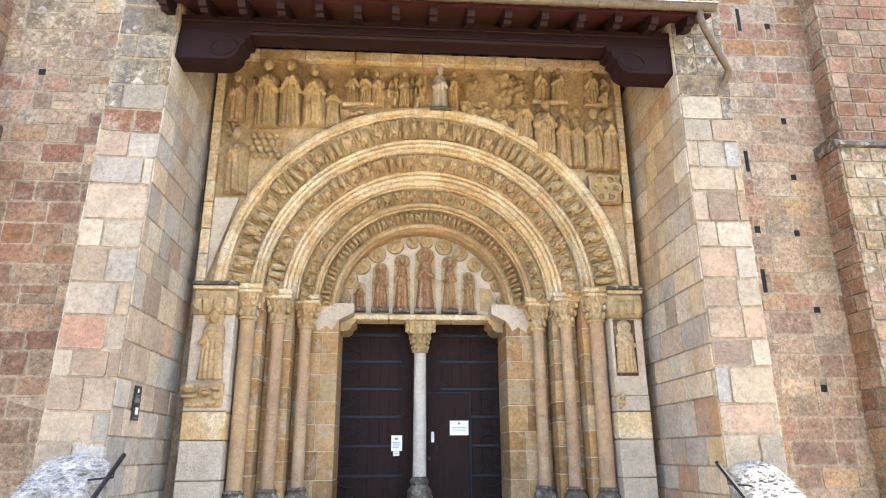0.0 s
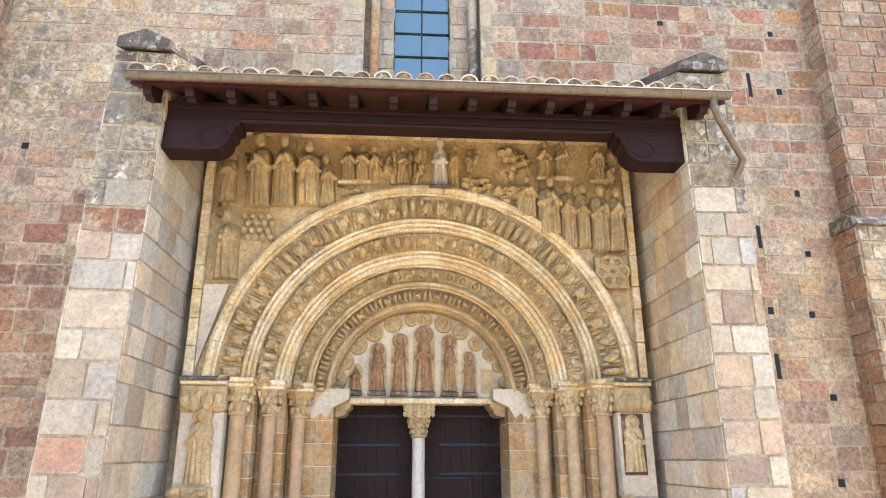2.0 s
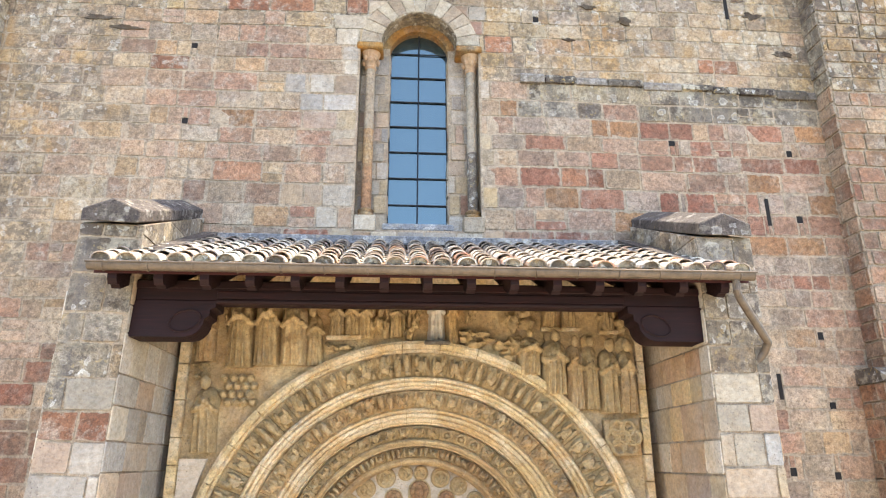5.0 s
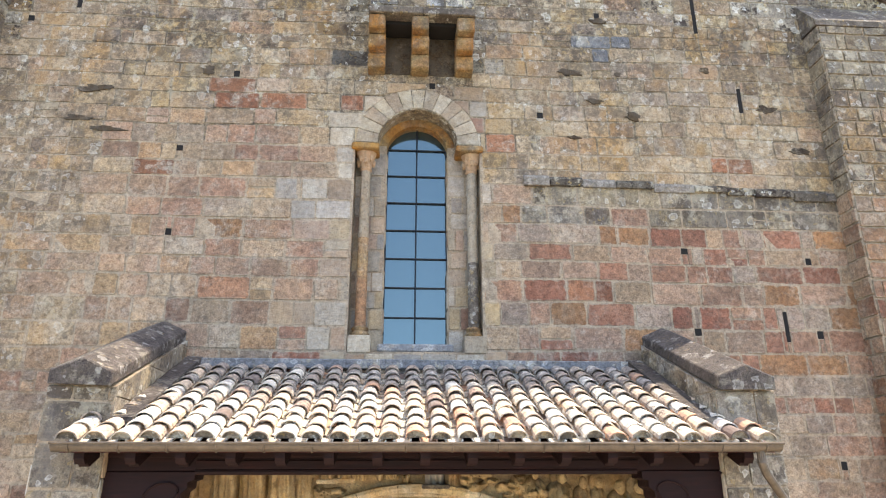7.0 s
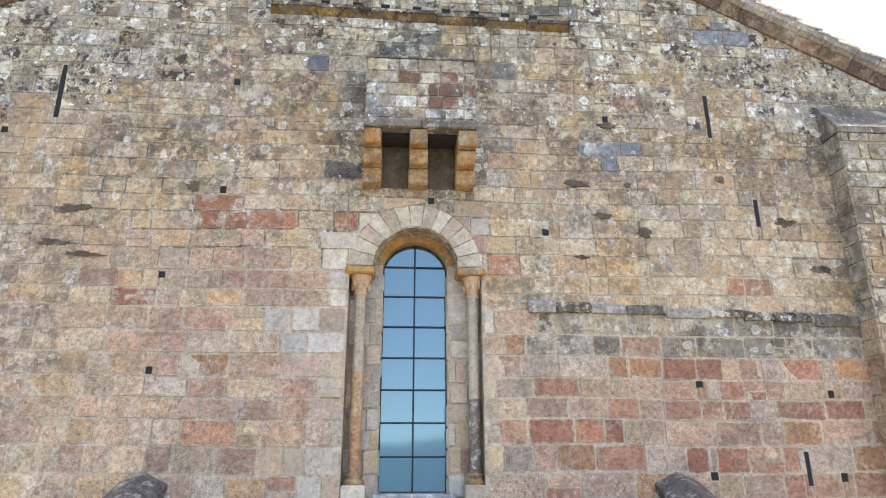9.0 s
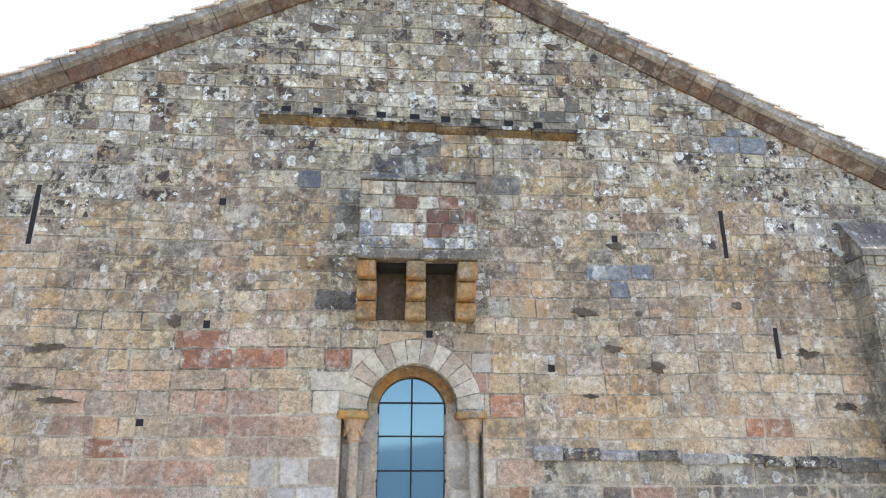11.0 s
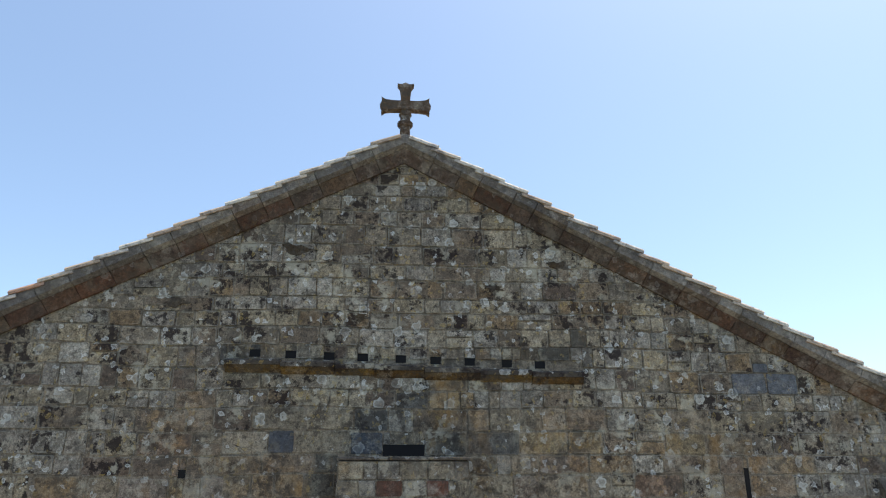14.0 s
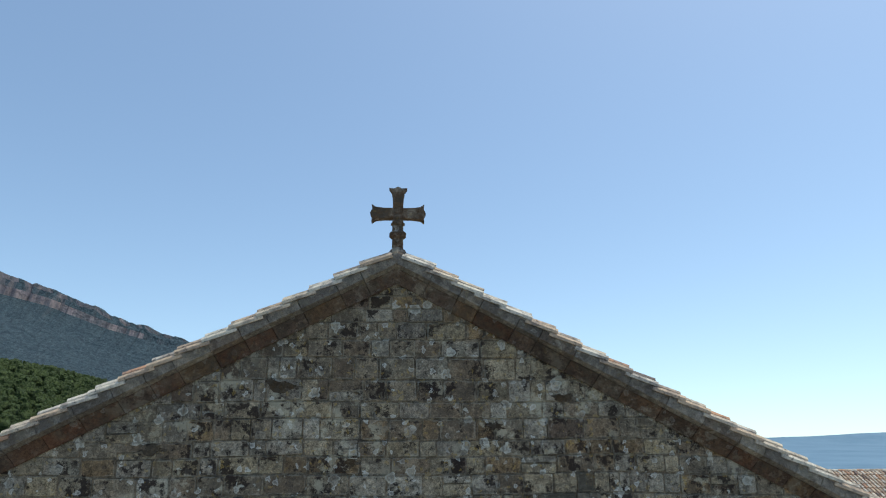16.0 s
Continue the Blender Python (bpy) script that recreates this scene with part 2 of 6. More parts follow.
MORTAR = stone("lime_mortar", [(0.0, srgb(198, 178, 154, 0.6)), (0.5, srgb(210, 192, 168, 0.6)), (1.0, srgb(182, 160, 138, 0.6))], solid=True, dark=0.3, grain=0.5, crisp=0.7)
MORTAR_OLD = stone("old_mortar", [(0.0, srgb(176, 160, 138, K)), (0.5, srgb(190, 174, 150, K)), (1.0, srgb(158, 142, 122, K))], solid=True, dark=0.8, lichen=0.6, grain=0.7)
CARVED = stone("golden_carved_stone", GOLD, solid=True, dark=0.12, ochre=0.22, crisp=0.7, lime=0.6)
# carved stone in the shaded gold, with some real ochre and dirt
CARVED_DEEP = stone("shade_gold_carved_stone", SHADEGOLD, solid=True, dark=0.15, ochre=0.3, crisp=0.65, lime=0.45)
RELIEF = stone("greyed_carved_stone", [(0.0, srgb(198, 174, 132, KG)), (0.5, srgb(184, 160, 120, KG)), (1.0, srgb(206, 182, 140, KG))], solid=True, dark=0.2, ochre=0.08, crisp=0.55, lime=0.35)
PLASTER = stone("white_lime_plaster", [(0.0, srgb(226, 214, 196, 0.72)), (1.0, srgb(214, 200, 180, 0.72))], solid=True, dark=0.05, crisp=0.4)
REDDISH = stone("painted_reddish_stone", [(0.0, srgb(206, 166, 124, K)), (0.5, srgb(194, 148, 112, K)), (1.0, srgb(208, 176, 132, K))], solid=True, dark=0.2)
SHAFT = stone("smooth_column_stone", [(0.0, srgb(206, 174, 134, 0.7)), (0.5, srgb(200, 166, 134, 0.7)), (1.0, srgb(212, 184, 148, 0.7))], solid=True, dark=0.1, crisp=0.4, lime=0.3)
JAMB = stone("brown_jamb_stone", [(0.0, srgb(190, 150, 100, 0.7)), (0.22, srgb(202, 168, 122, 0.7)), (0.45, srgb(178, 136, 90, 0.7)), (0.65, srgb(194, 158, 112, 0.7)), (0.85, srgb(208, 182, 142, 0.7))], dark=0.15, calm=0.2, crisp=0.6, lime=0.8)
VOUSSOIR = stone("pale_arch_stone", [(0.0, srgb(204, 190, 166, K)), (0.3, srgb(196, 178, 154, K)), (0.6, srgb(208, 196, 176, K)), (0.8, srgb(200, 176, 150, K))], dark=0.15, crisp=0.6, calm=0.3)
LEDGE = stone("blackened_ledge_stone", [(0.0, srgb(120, 112, 100, K)), (0.5, srgb(86, 80, 76, K)), (0.75, srgb(150, 142, 126, K))], dark=0.9, crust=0.9, lichen=0.7, crisp=1.3)
OCHRE = stone("ochre_stained_stone", [(0.0, srgb(150, 122, 66, K)), (0.5, srgb(122, 94, 52, K)), (0.8, srgb(100, 78, 52, K))], dark=0.8, crust=0.8, crisp=1.3)
MARBLE = stone("grey_white_marble", [(0.0, srgb(206, 202, 194, 0.85)), (1.0, srgb(222, 216, 206, 0.85))], solid=True, dark=0.06, rough=0.5, crisp=0.25, lime=0.1)
GREYSTONE = stone("dark_lichened_stone", [(0.0, srgb(112, 102, 96, K)), (0.5, srgb(132, 122, 112, K)), (1.0, srgb(92, 84, 80, K))], solid=True, dark=0.7, lichen=0.4)
# dirty stone darkened further to carry the shade of recesses and hollows
SHADEGRIME = stone("shaded_grimy_stone", [(0.0, srgb(74, 60, 48, K)), (0.5, srgb(98, 82, 60, K)), (1.0, srgb(60, 48, 44, K))], solid=True, dark=0.7)
VERGE = stone("weathered_verge_stone", [(0.0, srgb(138, 110, 90, K)), (0.25, srgb(118, 108, 100, K)), (0.45, srgb(124, 90, 72, K)), (0.7, srgb(140, 120, 96, K)), (0.85, srgb(104, 86, 76, K))], dark=0.6, crust=0.4, lichen=0.15)
CROSS = stone("brown_cross_stone", [(0.0, srgb(120, 96, 76, K)), (1.0, srgb(140, 112, 84, K))], solid=True, dark=0.8, lichen=0.3)
COPING = stone("dark_speckled_coping_stone", [(0.0, srgb(84, 77, 76, K)), (0.5, srgb(104, 96, 92, K)), (1.0, srgb(72, 66, 66, K))], solid=True, dark=0.6, lichen=0.25, crisp=1.3, lime=0.35)
CORNICE = stone("pale_cornice_stone", [(0.0, srgb(170, 164, 156, K)), (0.4, srgb(148, 142, 136, K)), (0.7, srgb(180, 172, 160, K)), (0.9, srgb(156, 138, 122, K))], dark=0.5, lichen=0.2)
BOXRED = stone("dull_red_stone", [(0.0, srgb(122, 84, 70, K)), (0.5, srgb(138, 98, 80, K))], dark=0.4)
CORBEL = stone("rust_stained_stone", [(0.0, srgb(186, 160, 112, K)), (0.35, srgb(190, 130, 62, K)), (0.7, srgb(172, 150, 112, K)), (1.0, srgb(184, 118, 58, K))], solid=True, dark=0.5, ochre=0.6)
PEBBLE = stone("pale_pebbled_render", [(0.0, srgb(200, 200, 198, 0.9)), (1.0, srgb(170, 170, 170, 0.9))], solid=True, dark=0.5, lichen=0.8, grain=1.2)


def timber():
    n = Nodes("dark_stained_timber")
    g = n.noise(9.0, 6.0, 0.7, (0.25, 3.0, 3.0))
    col = n.ramp(g, [(0.3, srgb(20, 8, 8)), (0.6, srgb(34, 13, 12)), (0.8, srgb(56, 24, 20))])
    n.bump(g, 0.5, 0.01)
    return n.done(col, 0.7, 0.0, 0.2)


def door_wood():
    n = Nodes("dark_brown_door_wood")
    g = n.noise(8.0, 6.0, 0.7, (4.0, 4.0, 0.3))
    b = n.noise(1.4, 3.0)
    col = n.ramp(g, [(0.3, srgb(24, 12, 10)), (0.6, srgb(40, 19, 14)), (0.8, srgb(62, 31, 20))])
    col = n.mix(n.grey(b, 0.4, 0.7, 0.0, 0.5), col, srgb(21, 16, 17))
    n.bump(g, 0.5, 0.01)
    return n.done(col, 0.7, 0.0, 0.2)


def plain(name, colour, rough=0.5, metal=0.0, spec=0.4, scale=12.0, vary=0.25, bump=0.2):
    n = Nodes(name)
    f = n.noise(scale, 5.0, 0.65)
    col = n.mix(1.0, colour, n.ramp(f, [(0.3, (1 - vary,) * 3), (0.7, (1 + vary,) * 3)]), "MULTIPLY")
    if bump:
        n.bump(f, bump, 0.01)
    return n.done(col, rough, metal, spec)


def tile_clay(name, island, darken=0.0):
    n = Nodes(name)
    geo = n.node("ShaderNodeNewGeometry").outputs["Random Per Island"] if island else n.node("ShaderNodeObjectInfo").outputs["Random"]
    col = n.ramp(geo, [(0.0, srgb(206, 190, 168)), (0.2, srgb(196, 172, 146)), (0.4, srgb(214, 204, 186)), (0.6, srgb(200, 176, 150)), (0.75, srgb(212, 202, 186)),
                       (0.93, srgb(196, 150, 118)), (0.975, srgb(104, 88, 80))], "CONSTANT")
    d = n.noise(5.0, 6.0, 0.7)
    col = n.mix(n.grey(d, 0.44 - 0.12 * darken, 0.62 - 0.12 * darken, 0.0, 0.8), col, srgb(122, 112, 106))
    e = n.noise(16.0, 6.0, 0.8)
    col = n.mix(n.grey(e, 0.56 - 0.06 * darken, 0.62 - 0.06 * darken, 0.0, 0.7), col, srgb(66, 58, 56))
    f = n.noise(50.0, 3.0)
    col = n.mix(0.5, col, n.ramp(f, [(0.3, (0.75, 0.75, 0.75)), (0.7, (1.15, 1.15, 1.15))]), "MULTIPLY")
    n.bump(f, 0.4, 0.01)
    return n.done(col, 0.85)


TIMBER, DOOR_WOOD = timber(), door_wood()
IRON = plain("dark_wrought_iron", srgb(27, 29, 38), 0.6, 0.3)
DARKIRON = plain("black_painted_bar", srgb(24, 26, 32), 0.5, 0.3)
ZINC = plain("weathered_zinc", srgb(92, 80, 68), 0.5, 0.35, vary=0.3)
PAPER = plain("white_paper", srgb(236, 238, 240), 0.7, vary=0.04, bump=0)
BLACK = plain("black_sign_panel", srgb(26, 24, 26), 0.4, vary=0.1, bump=0)
WHITE_PAINT = plain("white_print", srgb(230, 230, 228), 0.6, vary=0.03, bump=0)
GREY_PRINT = plain("grey_print", srgb(120, 122, 126), 0.6, vary=0.03, bump=0)
REDBOARD = plain("dark_red_painted_board", srgb(58, 18, 18), 0.6)
# near-black colour standing in for unlit depth
VOID = plain("unlit_depth_dark", srgb(24, 21, 20), 0.95, vary=0.2)
TILE, TILE_JOINED = tile_clay("clay_tile", False), tile_clay("clay_tile_joined", True)
TILE_DARK = tile_clay("darker_clay_tile", False, 1.0)


def glass_sheet():
    n = Nodes("sky_reflecting_glass")
    f = n.noise(1.6, 3.0, 0.5, (1.0, 1.0, 0.5))
    n.bump(f, 0.06, 0.02)
    return n.done(srgb(88, 106, 110), 0.06, 0.8, 0.6)


GLASS = glass_sheet()


# ---- mesh helpers ----
def mesh_of(name, verts, faces):
    me = bpy.data.meshes.new(name)
    me.from_pydata(verts, [], faces)
    me.update()
    return me


def link(name, me, material, parent=None, label=""):
    ob = new(name, me)
    if material and not me.materials:
        me.materials.append(material)
    elif material and me.materials[0] != material:
        ob.material_slots[0].link = "OBJECT"
        ob.material_slots[0].material = material
    ob.parent = parent
    if label:
        ob["label"] = label
    return ob


def part(name, bm, material, parent=None, label=""):
    me = bpy.data.meshes.new(name)
    bmesh.ops.recalc_face_normals(bm, faces=bm.faces)
    bm.to_mesh(me)
    bm.free()
    return link(name, me, material, parent, label)


def thing(name, label, category, at=(0, 0, 0), group="", kind=""):
    ob = new(name)
    ob.location = at
    ob.empty_display_size = 0.1
    return tagged(ob, label, category, group, kind)


def box(bm, x0, x1, y0, y1, z0, z1, bevel=0.0, m=None):
    r = bmesh.ops.create_cube(bm, size=1.0)
    vs = r["verts"]
    t = Matrix.Translation(((x0 + x1) / 2, (y0 + y1) / 2, (z0 + z1) / 2)) @ Matrix.Diagonal((abs(x1 - x0), abs(y1 - y0), abs(z1 - z0), 1))
    bmesh.ops.transform(bm, matrix=(m @ t) if m else t, verts=vs)
    if bevel:
        es = list({e for v in vs for e in v.link_edges})
        bmesh.ops.bevel(bm, geom=es, offset=bevel, segments=1, affect="EDGES")
    return bm


def a_box(x0, x1, y0, y1, z0, z1, bevel=0.0, m=None):
    return box(bmesh.new(), x0, x1, y0, y1, z0, z1, bevel, m)


def prism(bm, poly, y0, y1, m=None):
    """A polygon in x and z, given thickness from y0 to y1."""
    front = [bm.verts.new((x, y0, z)) for x, z in poly]
    back = [bm.verts.new((x, y1, z)) for x, z in poly]
    bm.faces.new(front)
    bm.faces.new(back[::-1])
    for i in range(len(poly)):
        j = (i + 1) % len(poly)
        bm.faces.new((front[i], back[i], back[j], front[j]))
    if m:
        bmesh.ops.transform(bm, matrix=m, verts=front + back)
    return bm


def lathe(bm, profile, at, segs=20, squash=1.0):
    """Turns (radius, z) pairs round an upright axis."""
    rings = []
    for r, z in profile:
        rings.append([bm.verts.new((at[0] + r * math.cos(2 * math.pi * i / segs), at[1] + squash * r * math.sin(2 * math.pi * i / segs), at[2] + z)) for i in range(segs)])
    for a, b in zip(rings, rings[1:]):
        for i in range(segs):
            j = (i + 1) % segs
            bm.faces.new((a[i], a[j], b[j], b[i]))
    bm.faces.new(rings[0][::-1])
    bm.faces.new(rings[-1])
    return bm


def tube(bm, points, radius, segs=10):
    """A round bar along a line of points."""
    pts = [Vector(p) for p in points]
    rings = []
    for i, p in enumerate(pts):
        d = (pts[min(i + 1, len(pts) - 1)] - pts[max(i - 1, 0)]).normalized()
        q = d.to_track_quat("Z", "Y")
        rings.append([bm.verts.new(p + q @ Vector((radius * math.cos(2 * math.pi * k / segs), radius * math.sin(2 * math.pi * k / segs), 0))) for k in range(segs)])
    for a, b in zip(rings, rings[1:]):
        for k in range(segs):
            j = (k + 1) % segs
            bm.faces.new((a[k], a[j], b[j], b[k]))
    bm.faces.new(rings[0][::-1])
    bm.faces.new(rings[-1])
    return bm


def blob(bm, at, size, sub=2, rough=0.0, seed=0.0):
    r = bmesh.ops.create_icosphere(bm, subdivisions=sub, radius=1.0)
    for v in r["verts"]:
        k = 1 + rough * noise.noise(v.co * 1.7 + Vector((seed, seed * 1.3, 0)))
        v.co = Vector((at[0] + v.co.x * size[0] * k, at[1] + v.co.y * size[1] * k, at[2] + v.co.z * size[2] * k))
    return bm


def sweep_arc(bm, profile, cx, cz, a0=0.0, a1=180.0, steps=72):
    """Sweeps a (radius, y) line round an arc in the plane of the wall."""
    rings = []
    for i in range(steps + 1):
        a = radians(a0 + (a1 - a0) * i / steps)
        rings.append([bm.verts.new((cx + r * math.cos(a), y, cz + r * math.sin(a))) for r, y in profile])
    for a, b in zip(rings, rings[1:]):
        for k in range(len(profile) - 1):
            bm.faces.new((a[k], b[k], b[k + 1], a[k + 1]))
    return bm


# ---- masonry ----
rng = random.Random(7)


def unit_block(seed):
    """A roughly dressed block, one unit wide and high, its face at y 0 and its back at y 1."""
    r = random.Random(seed)
    def ring(inset_u, inset_v, cut_u, cut_v, y, jit):
        out = []
        u, v = 0.5 - inset_u, 0.5 - inset_v
        for su, sv, first in ((-1, -1, 0), (1, -1, 1), (1, 1, 0), (-1, 1, 1)):
            pair = [(su * u, sv * (v - cut_v)), (su * (u - cut_u), sv * v)]
            if first:
                pair.reverse()
            for a, b in pair:
                out.append((a + r.uniform(-jit, jit), y, b + r.uniform(-jit, jit)))
        return out
    back = ring(0.0, 0.0, 0.02, 0.03, 1.0, 0.0)
    rim = ring(0.006, 0.01, 0.03, 0.05, 0.35, 0.008)
    face = ring(0.016, 0.026, 0.05, 0.08, 0.0, 0.014)
    face = [(x, y + r.uniform(-0.1, 0.1), z) for x, y, z in face]
    verts = back + rim + face
    faces = [tuple(range(16, 24))]
    for a in (0, 8):
        for i in range(8):
            j = (i + 1) % 8
            faces.append((a + i, a + j, a + 8 + j, a + 8 + i))
    return verts, faces


UNITS = [unit_block(40 + i) for i in range(9)]


def face_map(me, uvs):
    """Keeps each block's own two axes, from 1 to 2, for the mortar smeared over its edges."""
    layer = me.uv_layers.new(name="face")
    for lp in me.loops:
        layer.data[lp.index].uv = uvs[lp.vertex_index]
    return me


UNIT_UVS = [[(1.5 + x, 1.5 + z) for x, y, z in v] for v, f in UNITS]
UNIT_MESHES = [face_map(mesh_of("block", v, f), u) for (v, f), u in zip(UNITS, UNIT_UVS)]


def clip(poly, a, b, c):
    """Keeps the part of a polygon where a u + b v <= c."""
    out = []
    for i, p in enumerate(poly):
        q = poly[(i + 1) % len(poly)]
        dp, dq = a * p[0] + b * p[1] - c, a * q[0] + b * q[1] - c
        if dp <= 0:
            out.append(p)
        if dp * dq < 0:
            t = dp / (dp - dq)
            out.append((p[0] + t * (q[0] - p[0]), p[1] + t * (q[1] - p[1])))
    return out


def area(poly):
    return 0.5 * abs(sum(p[0] * q[1] - q[0] * p[1] for p, q in zip(poly, poly[1:] + poly[:1])))


def minus_rect(b, r):
    """What is left of block b after the opening r (both u0, u1, v0, v1)."""
    if b[1] <= r[0] or b[0] >= r[1] or b[3] <= r[2] or b[2] >= r[3]:
        return [b]
    out = []
    if b[0] < r[0]:
        out.append((b[0], r[0], b[2], b[3]))
    if b[1] > r[1]:
        out.append((r[1], b[1], b[2], b[3]))
    m0, m1 = max(b[0], r[0]), min(b[1], r[1])
    if b[2] < r[2]:
        out.append((m0, m1, b[2], r[2]))
    if b[3] > r[3]:
        out.append((m0, m1, r[3], b[3]))
    return [o for o in out if o[1] - o[0] > 0.05 and o[3] - o[2] > 0.04]


def lay(u0, u1, v0, v1, heights=(0.24, 0.36), widths=(0.32, 0.72), seed=1, sag=0.0):
    """Courses of blocks over a field."""
    r = random.Random(seed)
    v = v0
    out = []
    while v < v1 - 0.02:
        h = min(r.uniform(*heights), v1 - v)
        if v1 - v - h < 0.1:
            h = v1 - v
        u = u0 - r.uniform(0, widths[0])
        while u < u1:
            w = r.uniform(*widths) * (1 if r.random() < 0.85 else 0.6)
            a, b = max(u, u0), min(u + w, u1)
            if b - a > 0.06:
                dv = sag * noise.noise(Vector(((a + b) * 0.24, v * 0.3, 2.0)))
                if sag and b - a < 0.5 and r.random() < 0.09:
                    k = v + h * r.uniform(0.4, 0.6)
                    out += [(a, b, v + dv, k + dv), (a, b, k + dv, v + h + dv)]
                else:
                    out.append((a, b, v + dv, v + h + dv))
            u += w
        v += h
    return out


def masonry(parent, blocks, m, zone, joint=0.016, proud=0.014, depth=0.05, holes=(), planes=(), rounds=(), single=lambda u, v: True, limit=300, red=(), wobble=0.0):
    """Blocks set into a wall face: m places u, depth and v. zone(u, v) names the stone. Those that single() picks are pieces of their own, up to the limit."""
    made = 0
    joined = {}
    for n, blk in enumerate(blocks):
        rects = [blk]
        for h in holes:
            rects = [o for b in rects for o in minus_rect(b, h)]
        for b in rects:
            j = joint * rng.uniform(0.6, 1.3)
            u0, u1, v0, v1 = b[0] + j / 2, b[1] - j / 2, b[2] + j / 2, b[3] - j / 2
            cu, cv = (u0 + u1) / 2, (v0 + v1) / 2
            poly = [(u0, v0), (u1, v0), (u1, v1), (u0, v1)]
            whole = area(poly)
            for pa, pb, pc in planes:
                poly = clip(poly, pa, pb, pc)
                if len(poly) < 3:
                    break
            for ru, rv, rr in rounds:
                if len(poly) < 3:
                    break
                near = min(math.hypot(p[0] - ru, p[1] - rv) for p in poly)
                if near < rr or math.hypot(max(u0 - ru, ru - u1, 0), max(v0 - rv, rv - v1, 0)) < rr:
                    if cv > rv - 0.2:
                        d = Vector((cu - ru, cv - rv)).normalized()
                        poly = clip(poly, -d.x, -d.y, -(d.x * ru + d.y * rv) - rr)
            if len(poly) < 3 or area(poly) < 0.004:
                continue
            cu = sum(p[0] for p in poly) / len(poly)
            cv = sum(p[1] for p in poly) / len(poly)
            key = zone(cu, cv)
            out = proud * rng.uniform(0.4, 1.5)
            full = area(poly) > whole * 0.999
            mat = ZONES[key]
            for ru0, ru1, rv0, rv1, special in red:
                if ru0 < cu < ru1 and rv0 < cv < rv1:
                    mat = special
            alone = made < limit and (single(cu, cv) or mat is not ZONES[key])
            k = rng.randrange(len(UNITS))
            flip = rng.choice((-1, 1))
            if full:
                scale = Matrix.Translation((cu, -out, cv)) @ Matrix.Rotation(rng.uniform(-wobble, wobble), 4, "Y") @ Matrix.Diagonal((u1 - u0, depth + out, flip * (v1 - v0), 1)) @ Matrix.Diagonal((flip, 1, 1, 1))
                if alone:
                    ob = link("block", UNIT_MESHES[k], mat, parent)
                    ob.matrix_basis = m @ scale
                    made += 1
                    continue
                verts = [m @ scale @ Vector(p) for p in UNITS[k][0]]
                faces, uvs = UNITS[k][1], UNIT_UVS[k]
            else:
                e = 0.014
                inner = [(p[0] + (cu - p[0]) * min(0.3, e / max(0.02, math.hypot(p[0] - cu, p[1] - cv))), p[1] + (cv - p[1]) * min(0.3, e / max(0.02, math.hypot(p[0] - cu, p[1] - cv)))) for p in poly]
                c = len(poly)
                verts = [m @ Vector((p[0], depth, p[1])) for p in poly] + [m @ Vector((p[0], -out * 0.3, p[1])) for p in poly] + [m @ Vector((p[0], -out, p[1])) for p in inner]
                faces = [tuple(range(2 * c, 3 * c))] + [(a + i, a + (i + 1) % c, a + c + (i + 1) % c, a + c + i) for a in (0, c) for i in range(c)]
                uvs = [(1 + (p[0] - u0) / (u1 - u0), 1 + (p[1] - v0) / (v1 - v0)) for p in poly + poly + inner]
                if alone:
                    link("block", face_map(mesh_of("block", verts, faces), uvs), mat, parent)
                    made += 1
                    continue
            joined.setdefault(key, []).append((verts, faces, uvs))
    for key, pieces in joined.items():
        if len(pieces) < 70:
            for verts, faces, uvs in pieces:
                link("block", face_map(mesh_of("block", verts, faces), uvs), ZONES[key], parent)
            continue
        vs, fs, us = [], [], []
        for verts, faces, uvs in pieces:
            o = len(vs)
            vs.extend(verts)
            us.extend(uvs)
            fs.extend(tuple(o + i for i in f) for f in faces)
        ob = link("masonry", face_map(mesh_of("masonry", vs, fs), us), ZONES[key + "_joined"], parent)
        ob["kind"] = "stuff"

# ---- ground ----
WALL = 9.3
LAND = 0.15


def ground_material():
    n = Nodes("gravel_with_bounce_patch")
    a, b, c = n.noise(0.05, 5.0), n.noise(3.0, 6.0, 0.7), n.noise(70.0, 3.0, 0.7)
    col = n.ramp(b, [(0.3, srgb(104, 100, 84)), (0.55, srgb(122, 114, 96)), (0.8, srgb(88, 86, 70))])
    far = n.node("ShaderNodeVectorMath", Vector=n.where())
    far.operation = "LENGTH"
    # pale warm patch added out of view to bounce sun onto the portal
    col = n.mix(n.grey(far.outputs["Value"], 9, 13, 1.0, 0.0), col, n.ramp(b, [(0.3, srgb(196, 180, 152)), (0.7, srgb(208, 194, 170))]))
    col = n.mix(n.grey(far.outputs["Value"], 45, 75), col, n.ramp(a, [(0.3, srgb(82, 96, 52)), (0.6, srgb(120, 120, 76)), (0.8, srgb(70, 84, 46))]))
    col = n.mix(0.5, col, n.ramp(c, [(0.3, (0.7, 0.7, 0.7)), (0.7, (1.2, 1.2, 1.2))]), "MULTIPLY")
    n.bump(c, 0.6, 0.02)
    return n.done(col, 0.95)


bm = bmesh.new()
bmesh.ops.create_grid(bm, x_segments=90, y_segments=90, size=1.0)
for v in bm.verts:
    x, y = (math.copysign(abs(c) ** 3.0, c) * 4500 for c in (v.co.x, v.co.y))
    d = math.hypot(x, y)
    z = -1.6 - 0.12 * max(0, d - 60)
    v.co = (x, y, max(z, -210) + (6 * noise.noise(Vector((x, y, 0)) * 0.004) if d > 120 else 0))
